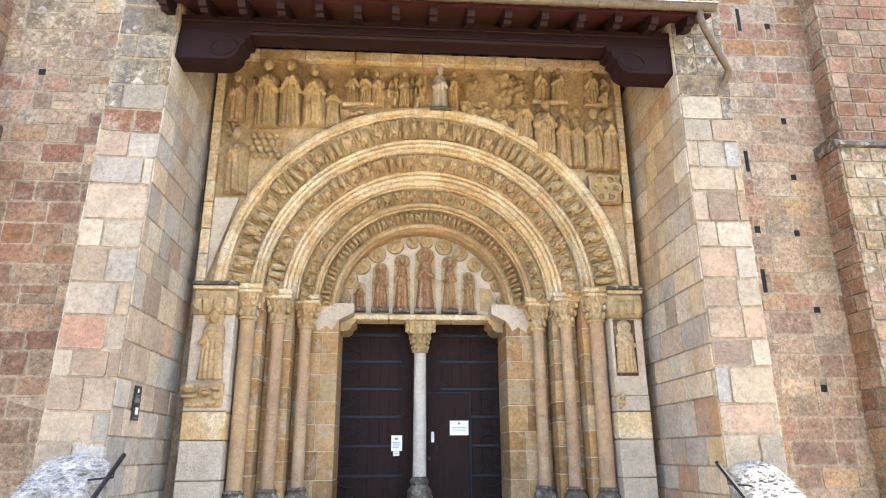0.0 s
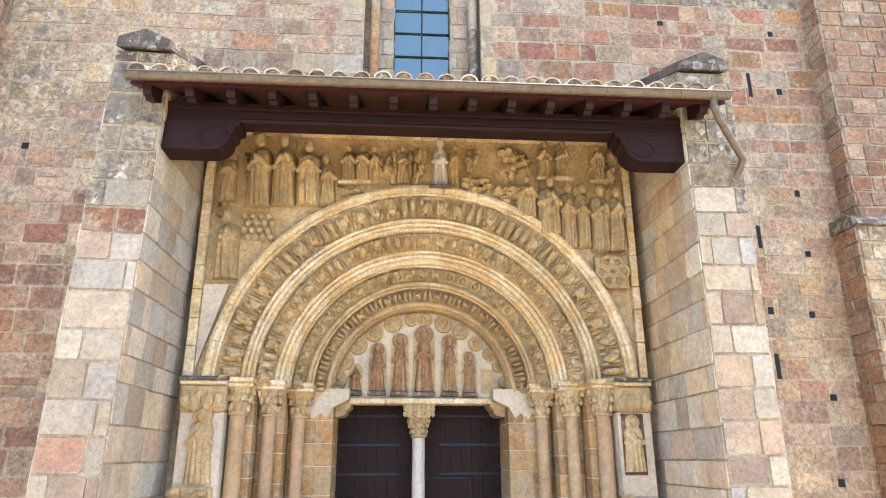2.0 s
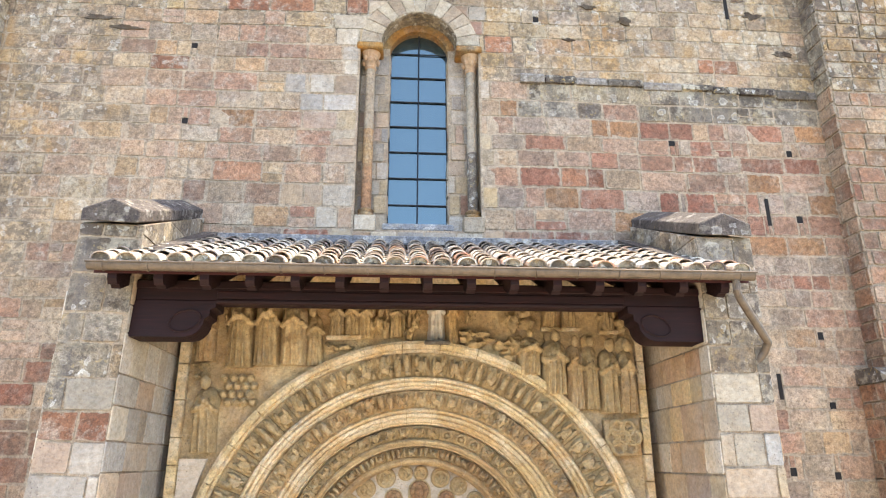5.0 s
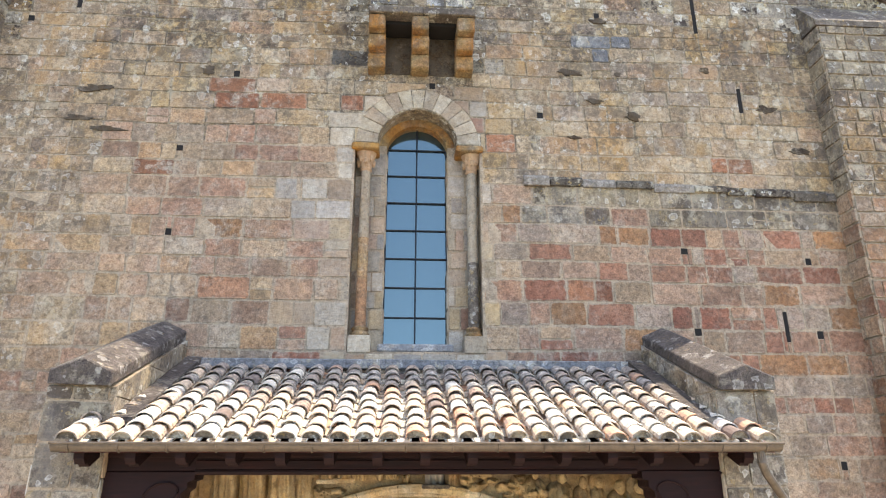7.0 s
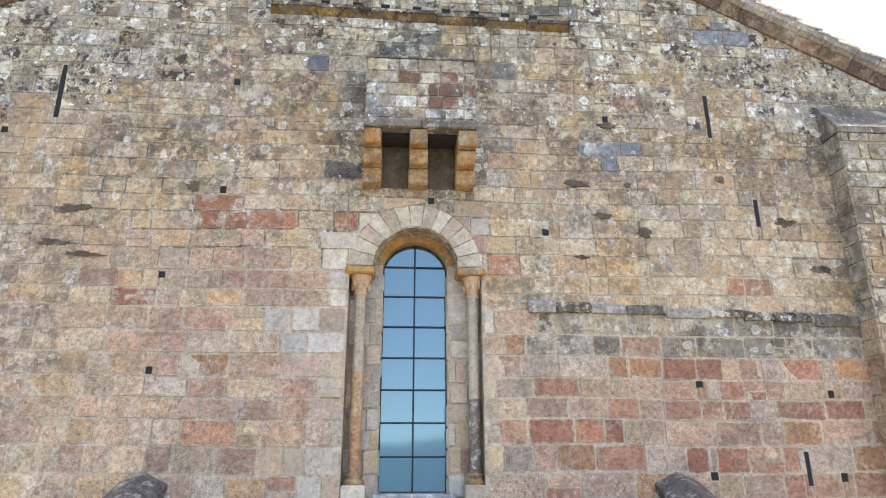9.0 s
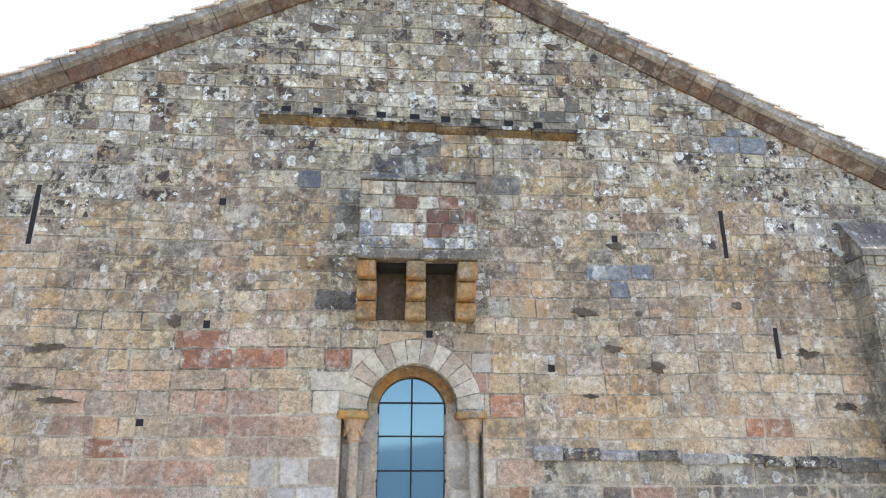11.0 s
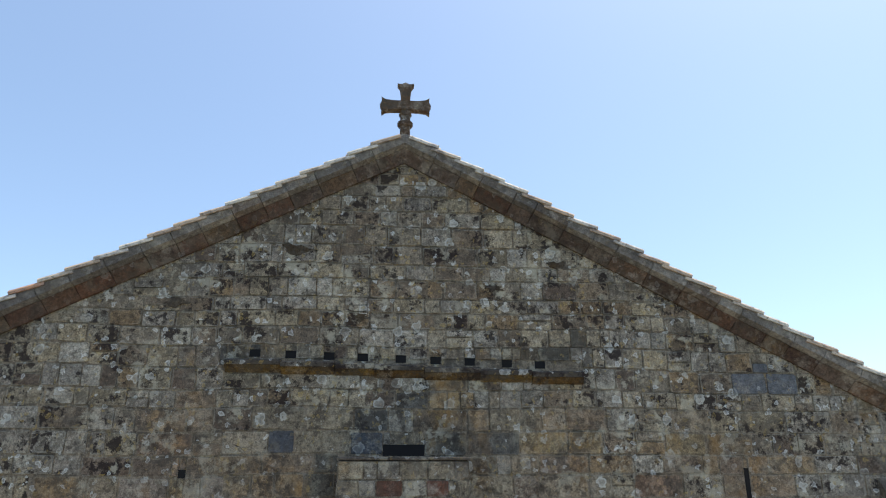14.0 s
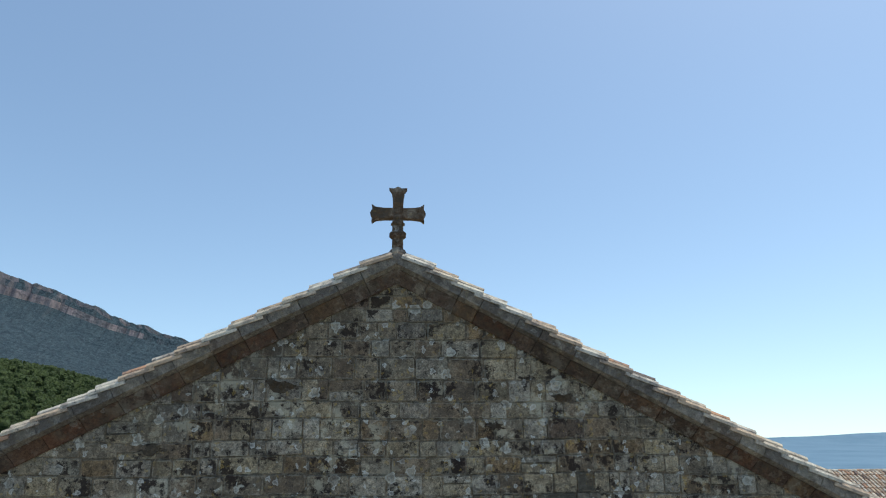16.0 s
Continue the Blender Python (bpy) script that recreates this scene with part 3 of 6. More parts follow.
ground = tagged(part("ground", bm, ground_material()), "gravel forecourt with an unseen pale patch added for bounce light, running out into dry grass and fields", "ground", kind="structure")

# landing given pale plaster to throw light up between the piers
bm = box(bmesh.new(), -3.05, 3.02, 6.4, 10.9, -1.5, LAND)
landing = tagged(part("landing", bm, PLASTER), "worn stone landing before the church door, out of view, made pale for bounce light", "landing", kind="structure")
for i in range(8):
    z = LAND - 0.18 * (i + 1)
    step = part("stair_step", a_box(-3.0, 2.97, 6.4 - 0.32 * (i + 1), 6.42 - 0.32 * i, -1.55, z, 0.012), PLASTER)
    tagged(step, "worn pale stone step leading up to the door", "step", "steps to the portal", "structure")

# ---- front wall ----
CX = -0.04
GABLE = (-0.07, 17.93)
SL, SR = 0.497, 0.527


def rim(x):
    return GABLE[1] - (SL * (GABLE[0] - x) if x < GABLE[0] else SR * (x - GABLE[0]))


wall = tagged(new("wall_front"), "tall gabled church front of mixed sandstone ashlar", "church wall", kind="structure")
bm = bmesh.new()
for x0, x1, z0, z1 in ((-8.2, -2.75, -1.6, 6.1), (2.75, 8.2, -1.6, 6.1), (-8.2, -0.95, 6.1, 10.75), (0.87, 8.2, 6.1, 10.75), (-0.95, 0.87, 6.1, 7.74)):
    prism(bm, [(x0, z0), (x1, z0), (x1, z1), (x0, z1)], WALL, WALL + 0.95)
part("backing", bm, MORTAR, wall)
bm = bmesh.new()
arc = [(CX + 0.59 * math.cos(radians(a)), 10.78 + 0.59 * math.sin(radians(a))) for a in range(180, -1, -10)]
prism(bm, [(-8.2, 10.75), (-0.95, 10.75)] + arc + [(0.87, 10.75), (8.2, 10.75), (8.2, rim(8.2)), GABLE, (-8.2, rim(-8.2))], WALL, WALL + 0.95)
part("backing_upper", bm, MORTAR_OLD, wall)


def zone(x, z):
    w = noise.noise(Vector((x * 0.9, z * 0.9, 3.0))) * 1.1
    # strips beside the box: stain plus the box's contact shade, both as stone colour
    if (abs(x) < 1.9 + 0.9 * w and 13.75 < z < 14.5) or (0.7 < abs(x) < 1.35 + 0.5 * w and 12.0 < z < 14.0) or (-2.9 < x < 2.5 and 14.95 < z < 15.22 + 0.3 * w):
        return "stained"
    if z + w * 0.9 > 14.6 - 0.05 * x * x:
        return "grey"
    if x > 1.6 and 9.65 + 0.35 * w < z < 10.25:
        return "crust"
    if x < -4.7 + w and z > 7.3 + w:
        return "tan"
    if z + w > 12.3:
        return "old" if z + 2 * w < 13.8 else "grey"
    if z > 10.15 + (0.25 * w if x > 1.0 else 0.9 * w + 1.3):
        return "tan"
    if x < -3.7 and z < 5.2:
        return "brown"
    if x > 1.3 + w and z > 6.9 + w:
        return "rosy"
    if x < -1.2 and z < 9.6 and w > 0.15:
        return "rosy"
    if -2.0 < x < 1.1 and z > 7.5:
        return "pale" if w > -0.25 else "pink"
    return "pink"


REDS = [(-2.8, -2.2, 8.3, 8.6, RED), (2.0, 2.6, 8.55, 8.85, RED), (3.7, 4.1, 8.3, 8.55, RED), (-1.35, -0.95, 11.25, 11.55, RED), (0.95, 1.25, 10.6, 10.9, RED), (-4.6, -3.95, 6.95, 7.25, RED),
        (-1.7, -1.35, 9.45, 9.7, RED), (-2.95, -2.5, 11.4, 11.7, RED), (-2.3, -2.0, 11.2, 11.5, RED), (-4.0, -3.5, 10.25, 10.5, RED), (4.4, 4.9, 10.3, 10.6, RED), (2.65, 3.0, 7.9, 8.15, RED),
        (-3.35, -2.6, 14.2, 14.45, BLUE), (2.6, 3.2, 12.4, 12.7, BLUE), (4.4, 5.1, 14.5, 15.0, BLUE), (-0.95, 0.75, 13.96, 14.26, INKY), (1.05, 1.4, 13.9, 14.2, INKY), (1.55, 1.85, 13.9, 14.2, INKY), (-1.6, -1.3, 13.9, 14.2, INKY)]
HOLES = [(-2.9, 2.75, -2, 6.95), (-3.74, -2.9, -2, 7.6), (3.02, 3.66, -2, 7.6), (-0.97, 0.89, 7.72, 10.78), (-0.79, 0.77, 11.95, 13.8), (-2.32, 2.36, 14.83, 15.02)]
PUTLOGS = [(-1.95 + 0.47 * i + rng.uniform(-0.03, 0.03), 0.13, 0.09) for i in range(9)]
PUTLOGS = [(x, 15.10 - 0.032 * (x + 2.3), w, h) for x, w, h in PUTLOGS]
PUTLOGS += [(x, z, rng.uniform(0.07, 0.09), rng.uniform(0.075, 0.1)) for x, z in (
    (-3.43, 10.62), (-3.43, 9.35), (3.79, 9.22), (5.62, 9.1), (-5.62, 6.74), (5.6, 8.03), (5.6, 6.3), (5.6, 5.35), (5.5, 4.45), (5.6, 3.3), (5.5, 2.2), (0.17, 11.78), (2.26, 12.09),
    (2.81, 13.19), (3.21, 11.38), (1.8, 11.34), (-2.75, 11.87), (-5.85, 12.7), (-2.72, 13.6), (3.85, 8.05), (4.9, 4.5))]
SLITS = [(-0.01, 13.88, 0.52, 0.13), (5.13, 8.14, 0.05, 0.42), (4.43, 13.3, 0.055, 0.72), (4.98, 11.72, 0.055, 0.42), (-5.2, 13.35, 0.06, 0.85), (4.9, 5.6, 0.05, 0.34), (4.88, 3.72, 0.055, 0.34)]
HOLES += [(x - w / 2, x + w / 2, z - h / 2, z + h / 2) for x, z, w, h in PUTLOGS + SLITS]
TOPS = [(-SL, 1.0, GABLE[1] - SL * GABLE[0]), (SR, 1.0, GABLE[1] + SR * GABLE[0])]
PLACE = Matrix.Translation((0, WALL, 0))
field = lay(-8.2, 8.2, -1.6, 5.6, (0.24, 0.34), (0.32, 0.66), 3, 0.03) + lay(-8.2, 8.2, 5.6, 10.2, (0.22, 0.34), (0.26, 0.72), 5, 0.05)
masonry(wall, field, PLACE, zone, 0.014, 0.007, holes=HOLES, single=lambda x, z: abs(x) < 4.2 and 6.5 < z < 10.2, limit=280, red=REDS)
upper = tagged(new("wall_front_upper"), "upper church front of weathered tan ashlar with lichen", "church wall", kind="structure")
field = lay(-8.2, 8.2, 10.2, 14.4, (0.22, 0.33), (0.26, 0.70), 8, 0.06)
masonry(upper, field, PLACE, zone, 0.012, 0.008, holes=HOLES, rounds=[(CX, 10.8, 0.9)], planes=TOPS, single=lambda x, z: abs(x) < 4.6, limit=300, red=REDS, wobble=0.012)
gable = tagged(new("wall_gable"), "grey lichened rubble gable at the top of the church front", "gable wall", kind="structure")
field = lay(-8.2, 8.2, 14.4, 18.2, (0.17, 0.29), (0.2, 0.52), 11, 0.06)
masonry(gable, field, PLACE, zone, 0.014, 0.012, holes=HOLES, planes=TOPS, single=lambda x, z: abs(x) < 4.2, limit=420, red=REDS, wobble=0.035)

# inner church body behind the front, roofed
bm = bmesh.new()
prism(bm, [(-8.0, -1.6), (-7.6, -1.6), (-7.6, 13.9), (-8.0, 13.9)], WALL + 0.95, WALL + 26)
prism(bm, [(7.6, -1.6), (8.0, -1.6), (8.0, 13.6), (7.6, 13.6)], WALL + 0.95, WALL + 26)
prism(bm, [(-8.0, -1.6), (8.0, -1.6), (8.0, 13.6), GABLE, (-8.0, 13.9)], WALL + 26, WALL + 26.6)
tagged(part("wall_nave", bm, ZONES["tan_joined"]), "plain tan stone side walls of the nave", "church wall", kind="structure")

# ---- window ----
window = tagged(new("window_1"), "tall round-headed window with blue reflecting glass and iron bars", "window", kind="structure")
bm = bmesh.new()
for x0, x1 in ((-0.95, -0.5), (0.42, 0.87)):
    prism(bm, [(x0, 7.74), (x1, 7.74), (x1, 10.9), (x0, 10.9)], WALL + 0.3, WALL + 0.95)
part("reveal_wall", bm, MORTAR, window)
bm = sweep_arc(bmesh.new(), [(0.59, WALL - 0.01), (0.59, WALL + 0.3), (0.46, WALL + 0.32), (0.46, WALL + 0.7)], CX, 10.8, 0, 180, 36)
part("arch_soffit", bm, CORBEL, window)
fw = [(-0.95, -0.5), (0.42, 0.87)]
for u0, u1 in fw:
    masonry(window, lay(u0, u1, 7.78, 10.78, (0.24, 0.36), (0.2, 0.34), int(u0 * 10) + 90), Matrix.Translation((0, WALL + 0.3, 0)), lambda u, v: "pale", 0.014)
    side = u1 if u1 < 0 else u0
    turn = pose(side, WALL + 0.3, 0, 0, 0, 90 if side < 0 else -90)
    a, b = (0.0, 0.45) if side < 0 else (-0.45, 0.0)
    masonry(window, lay(a, b, 7.78, 10.78, (0.24, 0.36), (0.2, 0.34), 97), turn, lambda u, v: "pale", 0.014)
for i in range(13):
    a0, a1 = radians(180 * i / 13 + 0.5), radians(180 * (i + 1) / 13 - 0.5)
    q = [(CX + r * math.cos(a), 10.8 + r * math.sin(a)) for r, a in ((0.59, a0), (0.9, a0), (0.9, (a0 + a1) / 2), (0.9, a1), (0.59, a1), (0.59, (a0 + a1) / 2))]
    part("voussoir", prism(bmesh.new(), q, WALL - 0.012, WALL + 0.1), VOUSSOIR, window)
for x0, x1 in ((-1.0, -0.6), (0.52, 0.92)):
    part("impost", a_box(x0, x1, WALL - 0.06, WALL + 0.3, 10.68, 10.78, 0.02), CORBEL, window)
GY = WALL + 0.48
glass = [(-0.5, 7.86), (0.42, 7.86), (0.42, 10.86)] + [(CX + 0.46 * math.cos(radians(a)), 10.86 + 0.46 * math.sin(radians(a))) for a in range(0, 181, 12)] + [(-0.5, 10.86)]
for i in range(8):
    z0, z1 = 7.86 + 0.437 * i, 7.86 + 0.437 * (i + 1)
    for x0, x1 in ((-0.5, CX), (CX, 0.42)):
        p = clip(clip(clip(clip(glass, 0, -1, -z0), 0, 1, z1 if i < 7 else 12), -1, 0, -x0), 1, 0, x1)
        if len(p) > 2:
            lean = rng.uniform(-0.004, 0.004)
            part("pane", prism(bmesh.new(), p, GY + lean, GY + 0.012 + lean), GLASS, window)
for i in range(1, 8):
    z = 7.86 + 0.437 * i
    part("bar", tube(bmesh.new(), [(-0.53, GY - 0.02, z), (0.45, GY - 0.02, z)], 0.011, 8), DARKIRON, window)
part("bar", tube(bmesh.new(), [(CX, GY - 0.03, 7.84), (CX, GY - 0.03, 11.33)], 0.011, 8), DARKIRON, window)
edge = [(-0.49, GY - 0.01, 7.86), (-0.49, GY - 0.01, 10.86)] + [(CX + 0.45 * math.cos(radians(a)), GY - 0.01, 10.86 + 0.45 * math.sin(radians(a))) for a in range(180, -1, -10)] + [(0.41, GY - 0.01, 7.86)]
part("frame", tube(bmesh.new(), edge, 0.014, 6), DARKIRON, window)
part("sill", a_box(-0.55, 0.47, WALL + 0.02, WALL + 0.55, 7.74, 7.85, 0.02), BLUE, window)
# dark sheet in place of the unlit interior behind the panes
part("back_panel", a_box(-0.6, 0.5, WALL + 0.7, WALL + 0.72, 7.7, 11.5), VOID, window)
for x, low in ((-0.79, 0.55), (0.76, 0.4)):
    bm = lathe(bmesh.new(), [(0.13, 0.0), (0.13, 0.05), (0.1, 0.08), (0.12, 0.12), (0.085, 0.15)], (x, WALL + 0.15, 7.95), 16)
    part("colonnette_base", bm, CORBEL, window)
    part("plinth", a_box(x - 0.15, x + 0.15, WALL - 0.02, WALL + 0.3, 7.72, 7.955, 0.012), ZONES["pale"], window)
    part("shaft_lower", lathe(bmesh.new(), [(0.075, 0.0), (0.075, 2.3 * low)], (x, WALL + 0.15, 8.1), 16), REDDISH if x < 0 else GREYSTONE, window)
    part("shaft_upper", lathe(bmesh.new(), [(0.073, 2.3 * low), (0.07, 2.3)], (x, WALL + 0.15, 8.1), 16), VOUSSOIR, window)
    bm = lathe(bmesh.new(), [(0.075, 0.0), (0.09, 0.03), (0.08, 0.05), (0.095, 0.14), (0.14, 0.26), (0.15, 0.29)], (x, WALL + 0.15, 10.39), 16)
    for k in range(8):
        a = k * math.pi / 4
        blob(bm, (x + 0.11 * math.cos(a), WALL + 0.15 + 0.11 * math.sin(a), 10.53 + 0.05 * (k % 2)), (0.035, 0.035, 0.07), 1, 0.3, k)
    part("capital", bm, SHAFT, window)

# ---- piers of the porch ----
PIER = {}
for side, x0, x1 in ((-1, -3.7, -3.04), (1, 3.02, 3.67)):
    pier = tagged(new("wall_pier_left" if side < 0 else "wall_pier_right"), "pale ashlar buttress pier carrying the porch roof", "pier", kind="structure")
    PIER[side] = pier
    prof = [(7.37, -1.6), (7.37, 7.05), (WALL, 7.86), (WALL, -1.6)]
    part("core", prism(bmesh.new(), prof, x0 + 0.01, x1 - 0.01, Matrix(((0, 1, 0, 0), (1, 0, 0, 0), (0, 0, 1, 0), (0, 0, 0, 1)))), MORTAR, pier)
    top = lambda u, v: "crust" if v > 5.35 + 0.3 * noise.noise(Vector((u * 3, v, side))) else ("cream" if noise.noise(Vector((u * 2, v * 1.3, side * 3))) > -0.3 else "pale")
    masonry(pier, lay(x0, x1, -1.6, 7.05, (0.27, 0.42), (0.3, 0.75), 60 + side), Matrix.Translation((0, 7.37, 0)), top, 0.012, red=[(-4, 4, 4.75, 5.0, RED)] if side < 0 else ())
    inner, outer = (x1, x0) if side < 0 else (x0, x1)
    line = (7.86 - 7.05) / (WALL - 7.37)
    for x, face in ((inner, -side), (outer, side)):
        m = pose(x, 0, 0, 0, 0, 90 * face)
        a, b = (7.37, WALL) if face > 0 else (-WALL, -7.37)
        cut = (-line * face, 1.0, 7.05 - line * 7.37)
        # side faces below the crust take the brightened, light-carrying stones
        ok = (lambda u, v, side=side: "crust" if v > 6.6 else ("cream_lit" if side < 0 else "pale_lit"))
        masonry(pier, lay(a, b, -1.6, 7.9, (0.27, 0.42), (0.3, 0.7), 70 + side + face * 3), m, ok, 0.007, 0.003, planes=[cut])
    # gabled coping
    mid = (x0 + x1) / 2
    bm = bmesh.new()
    ends = []
    for y, z in ((7.27, 7.04), (WALL, 7.84)):
        ends.append([bm.verts.new((mid + dx, y, z + dz)) for dx, dz in ((-0.3, 0.0), (0.3, 0.0), (0.3, 0.14), (0.0, 0.27), (-0.3, 0.14))])
    bm.faces.new(ends[0])
    bm.faces.new(ends[1][::-1])
    for i in range(5):
        j = (i + 1) % 5
        bm.faces.new((ends[0][i], ends[0][j], ends[1][j], ends[1][i]))
    bmesh.ops.bevel(bm, geom=list(bm.edges), offset=0.012, segments=1, affect="EDGES")
    part("coping", bm, COPING, pier, "dark lichen-spotted gabled coping stone")
    # sloped flashing between coping and tiles
    bm = bmesh.new()
    xi = inner - side * 0.02
    p = [(7.3, 6.66), (WALL, 7.56), (WALL, 7.66), (7.3, 6.76)]
    prism(bm, p, min(xi, xi - side * 0.2), max(xi, xi - side * 0.2), Matrix(((0, 1, 0, 0), (1, 0, 0, 0), (0, 0, 1, 0), (0, 0, 0, 1))))
    part("flashing", bm, COPING, pier, "dark mortar fillet along the roof edge")

lean = Matrix.Translation((-3.04, 0, 6.2))
PIER[-1].matrix_basis = lean @ Matrix.Rotation(radians(1.7), 4, "Y") @ lean.inverted()

# ---- corner buttresses ----
for side in (-1, 1):
    b = tagged(new("wall_buttress_left" if side < 0 else "wall_buttress_right"), "stepped reddish ashlar corner buttress with a weathered ledge", "buttress", kind="structure")
    x_low, x_up = 6.02, 6.22
    bm = bmesh.new()
    for xx, yy, z0, z1 in ((x_low, 8.78, -1.6, 5.7), (x_up, 8.92, 5.7, 12.9)):
        box(bm, side * xx + side * 0.01, side * 8.3, yy + 0.01, WALL + 1.0, z0, z1)
    part("core", bm, MORTAR, b)
    for xx, yy, z0, z1, zn in ((x_low, 8.78, -1.6, 5.62, "pale"), (x_up, 8.92, 5.75, 12.9, "mixed")):
        zf = (lambda u, v: "brown") if side < 0 else (lambda u, v, zn=zn: ("pink" if v < 3.5 else "tan") if zn == "pale" else ("brown" if v < 10.0 else ("old" if v < 11.6 else "crust")))
        u = sorted((side * xx, side * 8.3))
        masonry(b, lay(u[0], u[1], z0, z1, (0.2, 0.3), (0.22, 0.48), 120 + side), Matrix.Translation((0, yy, 0)), zf, 0.026)
        m = pose(side * xx, 0, 0, 0, 0, -90 * side)
        a = (-WALL, -yy) if side > 0 else (yy, WALL)
        masonry(b, lay(a[0], a[1], z0, z1, (0.2, 0.3), (0.3, 0.6), 130 + side), m, lambda u, v: "brown" if v < 10 else "crust", 0.02)
    bm = prism(bmesh.new(), [(8.7, 5.62), (8.7, 5.68), (8.92, 5.82), (WALL, 5.82), (WALL, 5.62)], side * (x_low - 0.03), side * 8.3, Matrix(((0, 1, 0, 0), (1, 0, 0, 0), (0, 0, 1, 0), (0, 0, 0, 1))))
    part("ledge", bm, GREYSTONE, b, "dark weathered ledge stone")
    bm = prism(bmesh.new(), [(8.9, 12.9), (8.9, 13.0), (WALL, 13.55), (WALL, 12.9)], side * (x_up - 0.03), side * 8.3, Matrix(((0, 1, 0, 0), (1, 0, 0, 0), (0, 0, 1, 0), (0, 0, 0, 1))))
    part("weathering", bm, GREYSTONE, b, "sloped lichened top of the buttress")

# ---- porch roof ----
roof = tagged(new("roof_porch"), "lean-to porch roof of pale curved clay tiles", "roof", kind="structure")
EAVE, HEAD = (6.98, 6.50), (WALL, 7.48)
slope = math.atan2(HEAD[1] - EAVE[1], HEAD[0] - EAVE[0])
swap = Matrix(((0, 1, 0, 0), (1, 0, 0, 0), (0, 0, 1, 0), (0, 0, 0, 1)))
part("deck", prism(bmesh.new(), [(7.02, 6.47), (WALL, 7.43), (WALL, 7.38), (7.02, 6.42)], -3.3, 3.38, swap), REDBOARD, roof, "dark red boarded underside")


def tile_mesh(r0, r1, length, up=True, segs=7, thick=0.014):
    """A curved clay tile along y, tapering, its low end at y 0."""
    verts, faces = [], []
    for y, r in ((0.0, r0), (length, r1)):
        for rr in (r, r - thick):
            for i in range(segs + 1):
                a = math.pi * i / segs
                verts.append((rr * math.cos(a), y, (rr * math.sin(a)) * (0.8 if up else -0.7)))
    n = segs + 1
    for i in range(segs):
        faces += [(i, i + 1, 2 * n + i + 1, 2 * n + i), (n + i + 1, n + i, 3 * n + i, 3 * n + i + 1), (i + 1, i, n + i, n + i + 1), (2 * n + i, 2 * n + i + 1, 3 * n + i + 1, 3 * n + i)]
    faces += [(0, 2 * n, 3 * n, n), (n - 1, 2 * n - 1, 4 * n - 1, 3 * n - 1)]
    return verts, faces


TILE_V, TILE_F = tile_mesh(0.101, 0.074, 0.40)
TILE_ME = mesh_of("tile", TILE_V, TILE_F)
PAN_V, PAN_F = tile_mesh(0.085, 0.105, 0.43, False)
COLS, ROWS_T = 28, 10
run = math.hypot(HEAD[0] - EAVE[0], HEAD[1] - EAVE[1])
pv, pf = [], []
for c in range(COLS):
    x = -3.2 + 6.46 * c / (COLS - 1)
    for r in range(ROWS_T):
        d = -0.06 + (run - 0.02) * r / ROWS_T
        base = pose(x + rng.uniform(-0.012, 0.012), EAVE[0], EAVE[1] + 0.045, math.degrees(slope), 0, 0)
        m = base @ pose(0, d + rng.uniform(-0.025, 0.025), rng.uniform(0.01, 0.022), -3.8 + rng.uniform(-1, 1), rng.uniform(-3, 3), rng.uniform(-2.5, 2.5))
        # darker tiles grow commoner up the slope
        ob = link("tile", TILE_ME, TILE_DARK if rng.random() < (r - 1.5) / 7 else TILE, roof)
        ob.matrix_basis = m
        if r == 0:
            plug = [(0.084 * math.cos(radians(a)), 0.066 * math.sin(radians(a))) for a in range(0, 181, 20)]
            po = part("mortar_plug", prism(bmesh.new(), plug, 0.02, 0.08), MORTAR_OLD, roof)
            po.matrix_basis = m
        if c < COLS - 1:
            m2 = base @ pose(0.12, d - 0.02, 0.012, -2.2, 0, rng.uniform(-1.5, 1.5))
            o = len(pv)
            pv += [m2 @ Vector(v) for v in PAN_V]
            pf += [tuple(o + i for i in f) for f in PAN_F]
ob = link("channel_tiles", mesh_of("channel_tiles", pv, pf), TILE_JOINED, roof)
ob["kind"] = "stuff"
part("head_flashing", a_box(-3.05, 3.05, WALL - 0.07, WALL, 7.5, 7.63, 0.015), BLUE, roof, "grey mortar flashing against the wall")

beam = thing("porch_beam", "dark stained timber beam with scrolled bracket ends under the porch roof", "beam")
part("beam", a_box(-3.1, 3.08, 7.45, 7.75, 6.25, 6.48, 0.015), TIMBER, beam)
part("facing_board", a_box(-3.06, 3.04, 7.432, 7.448, 6.385, 6.465, 0.006), TIMBER, beam)
part("facing_board", a_box(-2.2, 2.18, 7.436, 7.448, 6.275, 6.36, 0.006), TIMBER, beam)
part("moulding", tube(bmesh.new(), [(-2.2, 7.46, 6.25), (2.15, 7.46, 6.25)], 0.03, 10), TIMBER, beam)
for s in (-1, 1):
    pts = [(3.08, 6.25), (3.08, 5.87), (2.5, 5.87)] + [(2.5 - 0.19 * math.sin(radians(a)), 6.06 - 0.19 * math.cos(radians(a))) for a in range(10, 91, 16)] + [(2.26, 6.1), (2.26, 6.16), (2.2, 6.18), (2.2, 6.25)]
    bm = prism(bmesh.new(), [(s * x, z) for x, z in pts], 7.44, 7.76)
    br = part("bracket", bm, TIMBER, beam)
    ring = [(s * (2.5 + 0.16 * math.cos(t)), 7.435, 6.04 + 0.11 * math.sin(t) - 0.03 * math.cos(t)) for t in np.linspace(0, 2 * math.pi, 22)]
    part("scroll", tube(bmesh.new(), ring, 0.012, 6), TIMBER, br)
